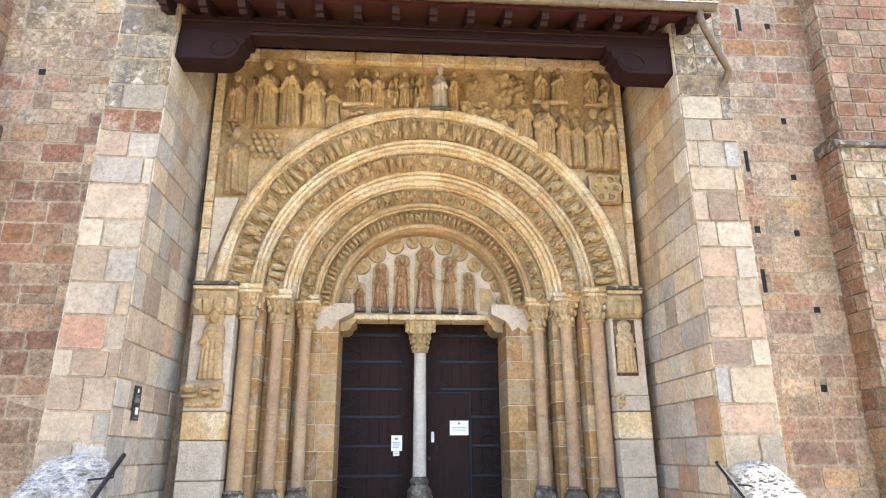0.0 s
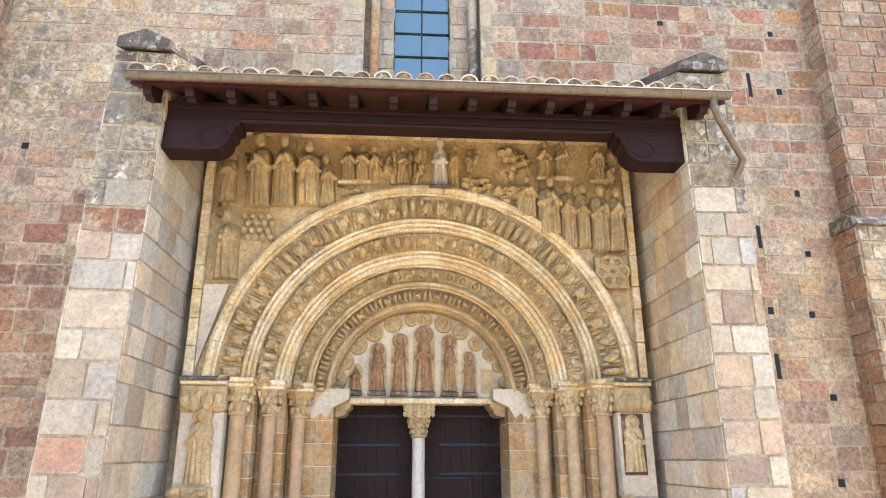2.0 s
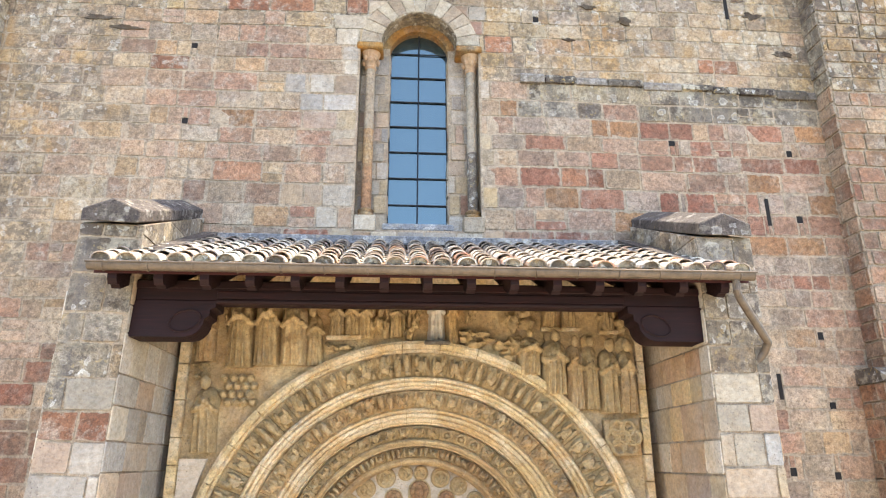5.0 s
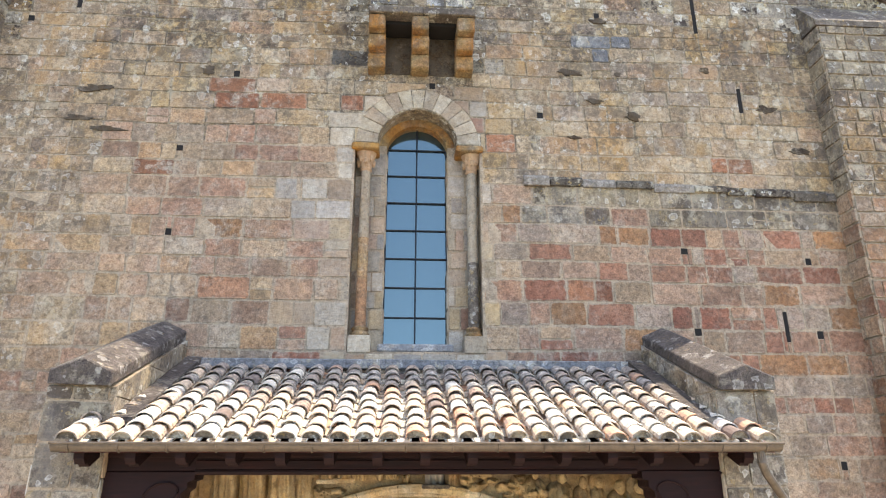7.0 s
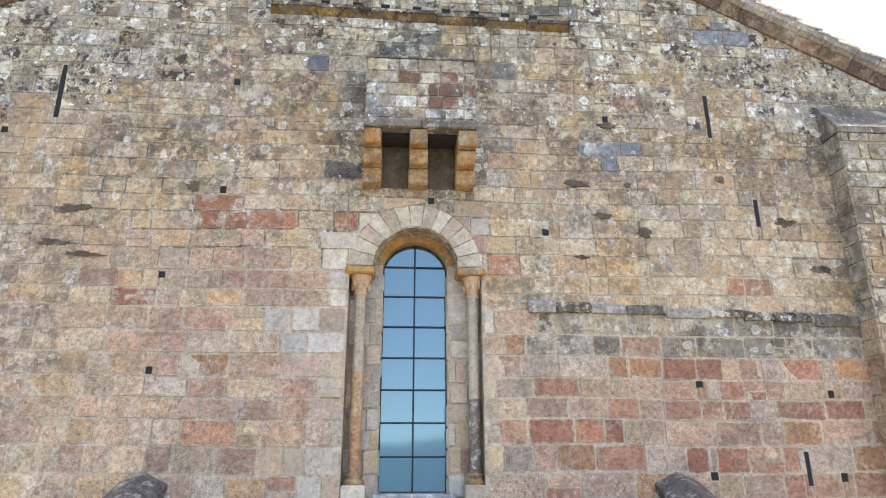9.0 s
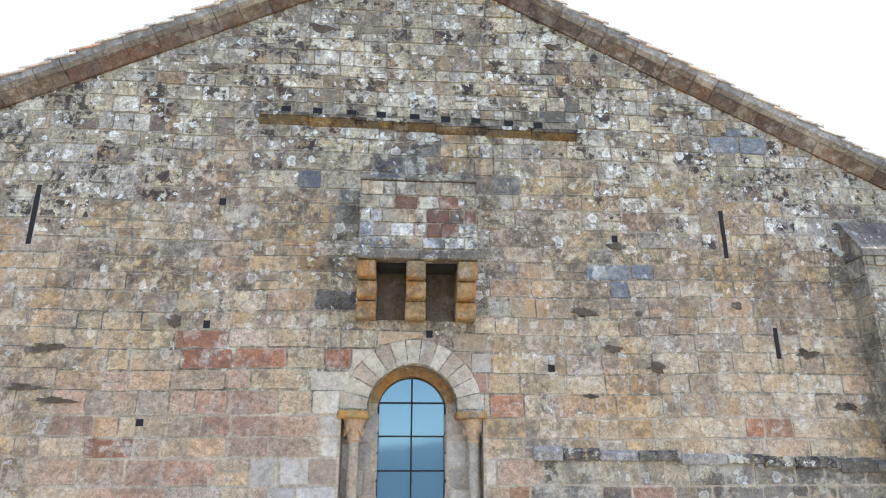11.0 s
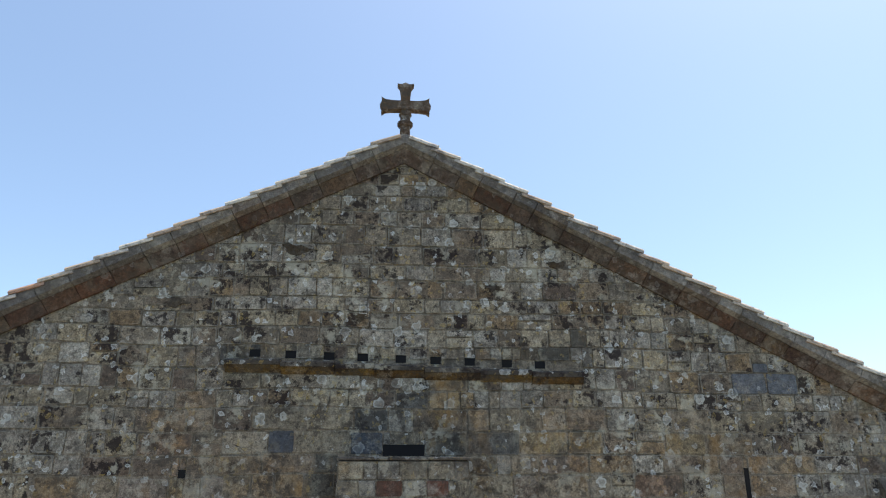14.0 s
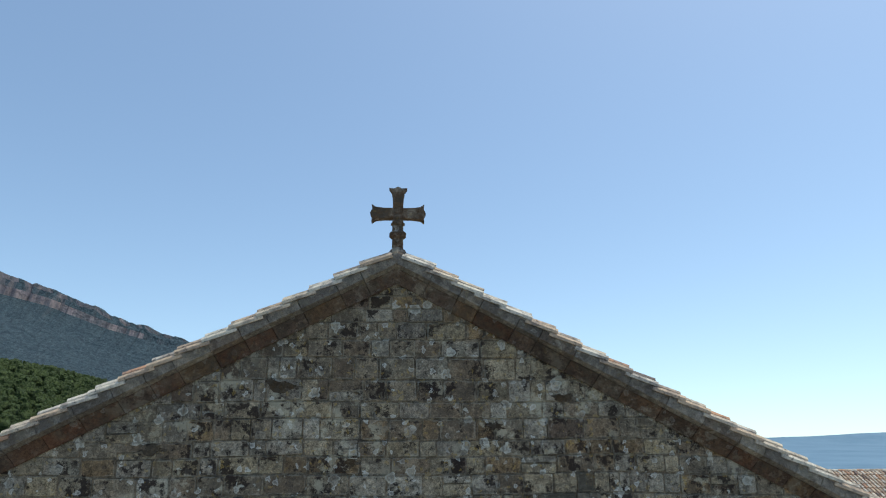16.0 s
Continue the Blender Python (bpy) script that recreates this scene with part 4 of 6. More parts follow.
for i in range(15):
    x = -3.12 + 6.24 * i / 14
    bm = prism(bmesh.new(), [(7.02, 6.37), (7.06, 6.32), (7.12, 6.33), (7.16, 6.30), (WALL, 7.22), (WALL, 7.36), (7.02, 6.42)], x - 0.045, x + 0.045, swap)
    tagged(part("rafter", bm, TIMBER), "dark stained rafter with a shaped tail under the porch roof", "rafter", "porch rafters")

gutter = thing("gutter", "half-round weathered zinc gutter along the porch eaves", "gutter", (0.03, 6.93, 6.5))
bm = bmesh.new()
rings = []
for x in (-3.35, 3.36):
    ring = [bm.verts.new((x, 0.062 * math.cos(a), 0.075 * math.sin(a))) for a in np.linspace(math.pi, 2 * math.pi, 10)]
    ring += [bm.verts.new((x, 0.056 * math.cos(a), 0.068 * math.sin(a) + 0.002)) for a in np.linspace(2 * math.pi, math.pi, 10)]
    rings.append(ring)
for i in range(20):
    bm.faces.new((rings[0][i], rings[0][(i + 1) % 20], rings[1][(i + 1) % 20], rings[1][i]))
for ring in rings:
    bm.faces.new(ring[:10])
part("channel", bm, ZINC, gutter)
part("bead", tube(bmesh.new(), [(-3.36, -0.064, 0.0), (3.37, -0.064, 0.0)], 0.011, 8), ZINC, gutter)
for i in range(16):
    x = -3.2 + 6.4 * i / 15
    arcp = [(x, 0.067 * math.cos(a), 0.08 * math.sin(a)) for a in np.linspace(math.pi, 2 * math.pi, 8)]
    part("bracket", tube(bmesh.new(), arcp, 0.007, 5), ZINC, gutter)
pipe = thing("downpipe", "bent weathered zinc downpipe from the porch gutter", "downpipe")
part("pipe", tube(bmesh.new(), [(3.2, 6.94, 6.45), (3.2, 6.95, 6.33), (3.24, 6.98, 6.24), (3.56, 7.2, 5.9), (3.63, 7.26, 5.84), (3.62, 7.34, 5.75), (3.56, 7.4, 5.66)], 0.042, 12), ZINC, pipe)

# ---- corbelled box above the window ----
mach = thing("corbelled_box", "projecting stone box on three rust-stained corbels", "machicolation")
part("box_wall", prism(bmesh.new(), [(8.77, 12.68), (8.77, 13.75), (WALL, 13.80), (WALL, 12.68)], -0.78, 0.76, swap), MORTAR_OLD, mach)


def box_stone(u, v):
    if v > 13.58:
        return "stained" if u < -0.1 else "crust"
    if u < -0.3 or v < 12.98:
        return "crust"
    return "stained"


WHITED = stone("white_lichened_stone", [(0.0, srgb(206, 206, 200, 0.7)), (0.5, srgb(176, 178, 178, 0.7))], dark=0.6, crust=0.5, lichen=0.9, crisp=1.3)
masonry(mach, lay(-0.78, 0.76, 12.8, 13.76, (0.16, 0.21), (0.16, 0.36), 201), Matrix.Translation((0, 8.77, 0)), box_stone, 0.012, 0.012,
        red=[(-0.3, 0.05, 13.28, 13.5, BOXRED), (0.15, 0.45, 12.93, 13.52, BOXRED), (0.5, 0.8, 13.1, 13.32, BOXRED), (-0.02, 0.7, 12.78, 12.95, WHITED), (-0.8, -0.5, 12.78, 13.3, WHITED), (0.5, 0.8, 12.78, 13.1, WHITED), (-0.45, -0.15, 12.95, 13.1, WHITED)])
part("box_top", a_box(-0.8, 0.78, 8.75, WALL, 13.762, 13.80, 0.01), GREYSTONE, mach)
for s in (-1, 1):
    m = pose(0.76 if s > 0 else -0.78, 0, 0, 0, 0, 90 * s)
    a = (8.77, WALL) if s > 0 else (-WALL, -8.77)
    masonry(mach, lay(a[0], a[1], 12.8, 13.76, (0.16, 0.22), (0.2, 0.4), 203), m, lambda u, v: "stained", 0.012, 0.01)
part("lintel", a_box(-0.8, 0.0, 8.74, WALL, 12.66, 12.78, 0.012), GREYSTONE, mach)
part("lintel", a_box(0.004, 0.78, 8.74, WALL, 12.66, 12.78, 0.012), GREYSTONE, mach)
for x0, x1 in ((-0.8, -0.55), (-0.16, 0.1), (0.51, 0.77)):
    for k, (yf, z0, z1) in enumerate(((8.78, 12.42, 12.655), (8.92, 12.18, 12.415), (9.06, 11.94, 12.175))):
        part("corbel", a_box(x0 + rng.uniform(-0.008, 0.008), x1 + rng.uniform(-0.008, 0.008), yf, WALL + 0.02, z0, z1, 0.02), CORBEL, mach)
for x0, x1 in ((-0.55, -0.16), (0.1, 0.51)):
    # dark slab paints the shade up inside the box opening
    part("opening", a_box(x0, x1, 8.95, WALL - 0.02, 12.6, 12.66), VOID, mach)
    # dark back panel: shade between the corbels painted in, with some dirt
    part("stained_back", a_box(x0, x1, WALL - 0.012, WALL + 0.02, 11.96, 12.6), SHADEGRIME, mach)

# ---- ledge with putlog holes in the gable ----
ledge = thing("stone_ledge", "projecting lichened stone ledge across the gable", "ledge")
x = -2.32
tip = math.atan2(-0.15, 4.68)
while x < 2.34:
    w = min(rng.uniform(0.4, 0.75), 2.36 - x)
    zc = 14.96 + tip * (x + w / 2 + 2.3)
    out = rng.uniform(-0.02, 0.015)
    q = [(WALL - 0.12 + out, -0.02), (WALL - 0.125 + out, 0.03), (WALL - 0.09 + out, 0.05), (WALL + 0.05, 0.08), (WALL + 0.05, -0.02)]
    part("ledge_stone", prism(bmesh.new(), [(y, zc + dz) for y, dz in q], x + 0.004, x + w - 0.004, swap), LEDGE, ledge)
    q = [(WALL - 0.10 + out, -0.022), (WALL - 0.07, -0.06), (WALL - 0.012, -0.11), (WALL + 0.05, -0.11), (WALL + 0.05, -0.022)]
    part("moulding_stone", prism(bmesh.new(), [(y, zc + dz) for y, dz in q], x + 0.004, x + w - 0.004, swap), OCHRE, ledge, "ochre-stained hollow moulding")
    x += w


# holes and slits are flat dark plates, their inner shade painted
for name, label, holes in (("putlog_hole", "small square hole in the stone wall, its shade a flat dark plate", PUTLOGS), ("slit", "narrow slit in the stone wall, its shade a flat dark plate", SLITS)):
    for x, z, w, h in holes:
        bm = a_box(x - w / 2 - 0.004, x + w / 2 + 0.004, WALL - 0.003, WALL + 0.002, z - h / 2 - 0.004, z + h / 2 + 0.004)
        tagged(part(name, bm, VOID), label, "wall hole", name + "s")
# eroded hollows: thin dark plates on the face paint in their shade
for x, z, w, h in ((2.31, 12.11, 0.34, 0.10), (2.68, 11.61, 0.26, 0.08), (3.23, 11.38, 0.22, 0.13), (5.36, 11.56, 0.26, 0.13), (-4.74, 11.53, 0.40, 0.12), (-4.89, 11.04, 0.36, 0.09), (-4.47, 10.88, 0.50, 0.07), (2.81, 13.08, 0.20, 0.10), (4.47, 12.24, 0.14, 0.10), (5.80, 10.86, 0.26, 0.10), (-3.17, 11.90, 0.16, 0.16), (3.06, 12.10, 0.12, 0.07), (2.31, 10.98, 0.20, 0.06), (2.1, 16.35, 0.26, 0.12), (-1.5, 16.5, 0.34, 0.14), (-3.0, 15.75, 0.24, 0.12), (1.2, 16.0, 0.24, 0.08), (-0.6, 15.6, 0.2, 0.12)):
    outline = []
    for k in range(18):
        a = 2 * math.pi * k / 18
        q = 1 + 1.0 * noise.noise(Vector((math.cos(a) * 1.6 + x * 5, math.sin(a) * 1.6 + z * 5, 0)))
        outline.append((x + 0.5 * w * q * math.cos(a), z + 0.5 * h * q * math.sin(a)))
    tagged(part("eroded_hollow", prism(bmesh.new(), outline, WALL - 0.023, WALL), SHADEGRIME), "eroded hollow in the stone wall, its shade a thin dark plate", "wall hollow", "eroded hollows")

# weathered string of separate stones across the wall
string = tagged(new("trim"), "weathered sloping string of grey lichened stones across the wall", "string course", kind="structure")
x = 1.5
while x < 6.2:
    w = min(rng.uniform(0.28, 0.62), 6.22 - x)
    z = 10.33 - 0.036 * (x - 1.5) + rng.uniform(-0.012, 0.012)
    h, out = rng.uniform(0.10, 0.17), rng.uniform(0.025, 0.06)
    bm = prism(bmesh.new(), [(WALL - out, z - h), (WALL - out, z - 0.035), (WALL - 0.01, z + 0.02), (WALL + 0.03, z + 0.02), (WALL + 0.03, z - h)], x + 0.004, x + w - 0.004, swap)
    bmesh.ops.bevel(bm, geom=list(bm.edges), offset=0.008, segments=1, affect="EDGES")
    part("string_stone", bm, LEDGE if rng.random() < 0.45 else CORNICE, string)
    x += w

# ---- gable rim, roof, cross ----
slab = prism(bmesh.new(), [(-0.085, -0.035), (0.085, -0.035), (0.085, 0.0), (0.05, 0.03), (-0.05, 0.03), (-0.085, 0.0)], 0.0, 0.44)
SLAB_ME = bpy.data.meshes.new("verge_slab")
slab.to_mesh(SLAB_ME)
slab.free()
nave = tagged(new("roof_nave"), "gabled nave roof of clay tiles with a stone verge", "roof", kind="structure")
for s, k in ((-1, SL), (1, SR)):
    ang = math.atan(k)
    length = 9.4 / math.cos(ang)
    m = Matrix.Translation((GABLE[0], 0, GABLE[1])) @ Matrix.Rotation(ang if s > 0 else -ang, 4, "Y")
    # verge stones
    d = 0.0
    while d < length:
        w = rng.uniform(0.3, 0.55)
        for q, mat in (([(WALL - 0.05, -0.09), (WALL - 0.1, 0.0), (WALL - 0.14, 0.075), (WALL + 0.3, 0.075), (WALL + 0.3, -0.09)], VERGE),
                       ([(WALL - 0.15, 0.08), (WALL - 0.22, 0.12), (WALL - 0.22, 0.24), (WALL + 0.3, 0.24), (WALL + 0.3, 0.08)], CORNICE)):
            bm = prism(bmesh.new(), q, s * (d + 0.004), s * (d + w - 0.004), swap)
            for v in bm.verts:
                if abs(v.co.x) < 0.01:
                    v.co.x = -s * v.co.z * math.tan(ang)
            bmesh.ops.transform(bm, matrix=m, verts=list(bm.verts))
            part("verge_stone", bm, mat, nave)
        d += w
    # deck and verge tiles
    bm = box(bmesh.new(), 0.0, s * length, WALL - 0.2, WALL + 26.5, 0.242, 0.256, 0.0, m)
    part("deck", bm, TILE, nave)
    for i in range(int(length / 0.36)):
        for row, y in enumerate((WALL - 0.16, WALL + 0.07)):
            ob = link("verge_tile", SLAB_ME, TILE, nave)
            ob.matrix_basis = (m @ Matrix.Translation((s * (0.36 * i + 0.38 + rng.uniform(-0.015, 0.015)), y, 0.295 + 0.075 * row + rng.uniform(0, 0.012)))
                               @ Matrix.Rotation(radians(90 if s > 0 else -90), 4, "Z") @ Matrix.Rotation(radians(-7.5 + rng.uniform(-0.9, 0.9)), 4, "X"))
tv, tf = [], []
for s, k in ((-1, SL), (1, SR)):
    ang = math.atan(k)
    m = Matrix.Translation((GABLE[0], 0, GABLE[1])) @ Matrix.Rotation(ang if s > 0 else -ang, 4, "Y")
    for c in range(60):
        for r in range(24):
            mm = m @ Matrix.Translation((s * (0.55 + 0.37 * r), WALL + 0.2 + 0.42 * c, 0.29)) @ Matrix.Rotation(radians(90 if s > 0 else -90), 4, "Z") @ Matrix.Rotation(radians(-3), 4, "X")
            o = len(tv)
            tv += [mm @ Vector(v) for v in TILE_V]
            tf += [tuple(o + i for i in f) for f in TILE_F]
ob = link("cover_tiles", mesh_of("cover_tiles", tv, tf), TILE_JOINED, nave)
ob["kind"] = "stuff"

cross = thing("stone_cross", "weathered brown stone cross with flared arms on the gable top", "cross", (GABLE[0], WALL + 0.12, 18.2))
part("foot", lathe(bmesh.new(), [(0.17, -0.05), (0.16, 0.03), (0.1, 0.12), (0.08, 0.14)], (0, 0, 0), 12), GREYSTONE, cross)
bm = box(bmesh.new(), -0.075, 0.075, -0.06, 0.06, 0.1, 0.62, 0.02)
lathe(bm, [(0.08, 0.0), (0.115, 0.03), (0.115, 0.09), (0.08, 0.12)], (0, 0, 0.27), 12, 0.8)
lathe(bm, [(0.07, 0.0), (0.095, 0.01), (0.095, 0.04), (0.07, 0.05)], (0, 0, 0.46), 12, 0.8)
part("stem", bm, CROSS, cross)


def flare(length, root, tip_w):
    return [(0.0, -root), (length * 0.55, -root * 1.05), (length * 0.85, -root * 1.25), (length, -tip_w), (length * 0.98, -tip_w * 0.45), (length * 1.06, 0.0), (length * 0.98, tip_w * 0.45), (length, tip_w), (length * 0.85, root * 1.25), (length * 0.55, root * 1.05), (0.0, root)]


for a, l in ((0, 0.36), (180, 0.36), (90, 0.36)):
    ca, sa = math.cos(radians(a)), math.sin(radians(a))
    poly = [(x * ca - z * sa, 0.63 + x * sa + z * ca) for x, z in flare(l, 0.07, 0.125)]
    bm = prism(bmesh.new(), poly, -0.065 - 0.001 * a / 90, 0.065 + 0.001 * a / 90)
    part("arm", bm, CROSS, cross)

# ---- portal ----
PY, AZ = 8.9, 3.36
portal = tagged(new("portal"), "deep round-arched carved portal of golden stone", "church portal", kind="structure")
ARC = 2.73
poly = [(-2.98, 3.5), (-2.98, 7.0), (2.88, 7.0), (2.88, 3.5)] + [(ARC * math.cos(radians(a)), AZ + ARC * math.sin(radians(a))) for a in range(3, 178, 3)]
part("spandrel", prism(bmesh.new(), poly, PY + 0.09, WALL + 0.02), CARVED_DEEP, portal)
for x0, x1, z0, z1 in ((-2.98, -2.86, 3.5, 7.0), (2.78, 2.88, 3.5, 7.0)):
    z = z0
    while z < z1 - 0.05:
        h = min(rng.uniform(0.3, 0.5), z1 - z)
        part("border_stone", a_box(x0, x1, PY - 0.01, PY + 0.1, z + 0.004, z + h - 0.004, 0.01), CARVED, portal)
        z += h
x = -2.86
while x < 2.77:
    w = min(rng.uniform(0.4, 0.75), 2.78 - x)
    part("border_stone", a_box(x + 0.004, x + w - 0.004, PY - 0.015, PY + 0.1, 6.84, 7.0, 0.012), CARVED, portal)
    x += w
hood = [(2.75, PY + 0.03), (2.74, PY - 0.04), (2.70, PY - 0.055), (2.655, PY - 0.045), (2.645, PY - 0.01), (2.625, PY - 0.02), (2.605, PY + 0.0), (2.60, PY + 0.08)]
step1 = [(2.31, PY + 0.16), (2.305, PY + 0.10), (2.285, PY + 0.085), (2.265, PY + 0.10), (2.26, PY + 0.14), (2.235, PY + 0.115), (2.21, PY + 0.135), (2.205, PY + 0.20), (2.18, PY + 0.19), (2.165, PY + 0.22), (2.16, PY + 0.32)]
roll = [(1.95, PY + 0.44), (1.945, PY + 0.39), (1.92, PY + 0.365), (1.895, PY + 0.39), (1.89, PY + 0.43), (1.87, PY + 0.41), (1.835, PY + 0.42), (1.825, PY + 0.47), (1.81, PY + 0.46), (1.775, PY + 0.50), (1.765, PY + 0.56), (1.75, PY + 0.555), (1.735, PY + 0.66)]
step3 = [(1.57, PY + 0.74), (1.565, PY + 0.68), (1.54, PY + 0.66), (1.51, PY + 0.69), (1.50, PY + 0.74), (1.48, PY + 0.75), (1.47, PY + 0.92)]
inner = [(1.34, PY + 1.0), (1.335, PY + 0.95), (1.30, PY + 0.93), (1.27, PY + 0.96), (1.26, PY + 1.02), (1.24, PY + 1.06), (1.24, PY + 1.32)]
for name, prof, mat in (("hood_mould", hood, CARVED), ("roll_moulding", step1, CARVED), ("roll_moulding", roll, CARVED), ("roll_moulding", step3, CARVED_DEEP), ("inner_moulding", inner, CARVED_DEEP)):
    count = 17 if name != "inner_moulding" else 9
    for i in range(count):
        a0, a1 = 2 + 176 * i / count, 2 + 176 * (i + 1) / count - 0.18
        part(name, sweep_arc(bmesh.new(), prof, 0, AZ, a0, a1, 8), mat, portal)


def carved_voussoir(seed, r0, r1, y0, y1, half, style):
    """An arch stone about the top of its ring, with a worn carving on its slanting face."""
    r = random.Random(seed)
    bm = bmesh.new()
    front = []
    for rr, yy in ((r0, y0), (r1, y1)):
        for s in (-1, 1):
            front.append((rr * math.sin(s * half), yy + 0.025, rr * math.cos(half)))
    back = [(p[0], y1 + 0.2, p[2]) for p in front]
    v = [bm.verts.new(p) for p in front + back]
    for f in ((0, 1, 3, 2), (4, 6, 7, 5), (0, 4, 5, 1), (2, 3, 7, 6), (0, 2, 6, 4), (1, 5, 7, 3)):
        bm.faces.new([v[i] for i in f])
    rm, ym, deep = (r0 + r1) / 2, (y0 + y1) / 2, (r0 - r1)
    w = rm * half
    lean = (y1 - y0) / (r0 - r1)
    def put(dx, dz, sx, sz, out, sub=2):
        zz = rm + dz
        yy = ym - lean * dz - out * 0.3
        blob(bm, (dx, yy, zz), (sx, out * 1.1, sz), sub, 0.32, r.uniform(0, 90))
    if style == "beast":
        turn = r.choice((-1, 1))
        put(-turn * 0.10 * w, -0.06 * deep, w * 0.66, deep * 0.30, 0.085)
        put(turn * w * 0.48, deep * 0.14, w * 0.34, deep * 0.27, 0.10)
        put(-turn * w * 0.55, deep * 0.02, w * 0.28, deep * 0.36, 0.08)
        put(turn * 0.3 * w, -deep * 0.33, w * 0.30, deep * 0.13, 0.07)
        put(-turn * 0.35 * w, -deep * 0.34, w * 0.24, deep * 0.13, 0.07)
        put(turn * 0.52 * w, deep * 0.20, w * 0.14, deep * 0.10, 0.13, 1)
    elif style == "ring":
        loop = []
        for t in np.linspace(0, 2 * math.pi, 19):
            dz = 0.33 * deep * math.sin(t)
            loop.append((0.62 * w * math.cos(t), ym - lean * dz - 0.035, rm + dz))
        tube(bm, loop, deep * 0.10, 7)
        put(0, 0, w * 0.40, deep * 0.20, 0.09)
        put(0.1 * w, 0.3 * deep, w * 0.3, deep * 0.12, 0.08)
    elif style == "face":
        put(0, 0.02, w * 0.58, deep * 0.40, 0.085)
        put(0, -deep * 0.06, w * 0.15, deep * 0.16, 0.13, 1)
        for s in (-1, 1):
            put(s * 0.55 * w, deep * 0.25, w * 0.26, deep * 0.20, 0.085)
            put(s * 0.58 * w, -deep * 0.24, w * 0.27, deep * 0.18, 0.075)
    else:
        for k in range(2):
            put((k - 0.5) * w, 0.03 * deep, w * 0.40, deep * 0.46, 0.085)
            put((k - 0.5) * w * 1.1, -deep * 0.34, w * 0.36, deep * 0.14, 0.105)
            put((k - 0.5) * w, deep * 0.30, w * 0.22, deep * 0.12, 0.11, 1)
    return bm


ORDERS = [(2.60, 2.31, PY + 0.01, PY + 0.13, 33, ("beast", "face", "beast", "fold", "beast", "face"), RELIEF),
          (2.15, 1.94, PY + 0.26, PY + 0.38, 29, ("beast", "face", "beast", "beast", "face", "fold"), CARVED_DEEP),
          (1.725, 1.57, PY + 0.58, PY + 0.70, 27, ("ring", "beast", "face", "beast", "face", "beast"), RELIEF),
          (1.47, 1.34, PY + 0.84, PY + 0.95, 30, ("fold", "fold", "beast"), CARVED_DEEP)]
for o, (r0, r1, y0, y1, count, styles, mat) in enumerate(ORDERS):
    half = radians(88.5) / count - 0.0012
    metas = []
    for k in range(11):
        bm = carved_voussoir(300 + 20 * o + k, r0, r1, y0, y1, half, styles[k % len(styles)])
        bmesh.ops.recalc_face_normals(bm, faces=bm.faces)
        me = bpy.data.meshes.new("voussoir")
        bm.to_mesh(me)
        bm.free()
        metas.append(me)
    for i in range(count):
        a = -88.5 + 177 * (i + 0.5) / count
        ob = link("voussoir", metas[rng.randrange(11)], mat, portal)
        ob.matrix_basis = Matrix.Translation((0, rng.uniform(-0.006, 0.006), AZ)) @ Matrix.Rotation(radians(a), 4, "Y")
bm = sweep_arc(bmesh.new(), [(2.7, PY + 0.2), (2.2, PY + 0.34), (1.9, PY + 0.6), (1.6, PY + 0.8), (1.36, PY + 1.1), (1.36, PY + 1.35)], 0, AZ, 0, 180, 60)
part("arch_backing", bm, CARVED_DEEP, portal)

FUSED = []
# tympanum
TY = 10.14
bm = prism(bmesh.new(), [(1.36 * math.cos(radians(a)), AZ + 1.36 * math.sin(radians(a))) for a in range(0, 181, 6)] + [(-1.02, 3.3), (1.02, 3.3)], TY + 0.05, 10.5)
part("tympanum", bm, PLASTER, portal, "white-plastered tympanum field")
x = -1.02
for w in (0.52, 0.46, 0.5, 0.56):
    part("lintel_stone", a_box(x + 0.003, x + w - 0.003, TY - 0.02, 10.5, 3.27, 3.35, 0.01), CARVED, portal)
    x += w


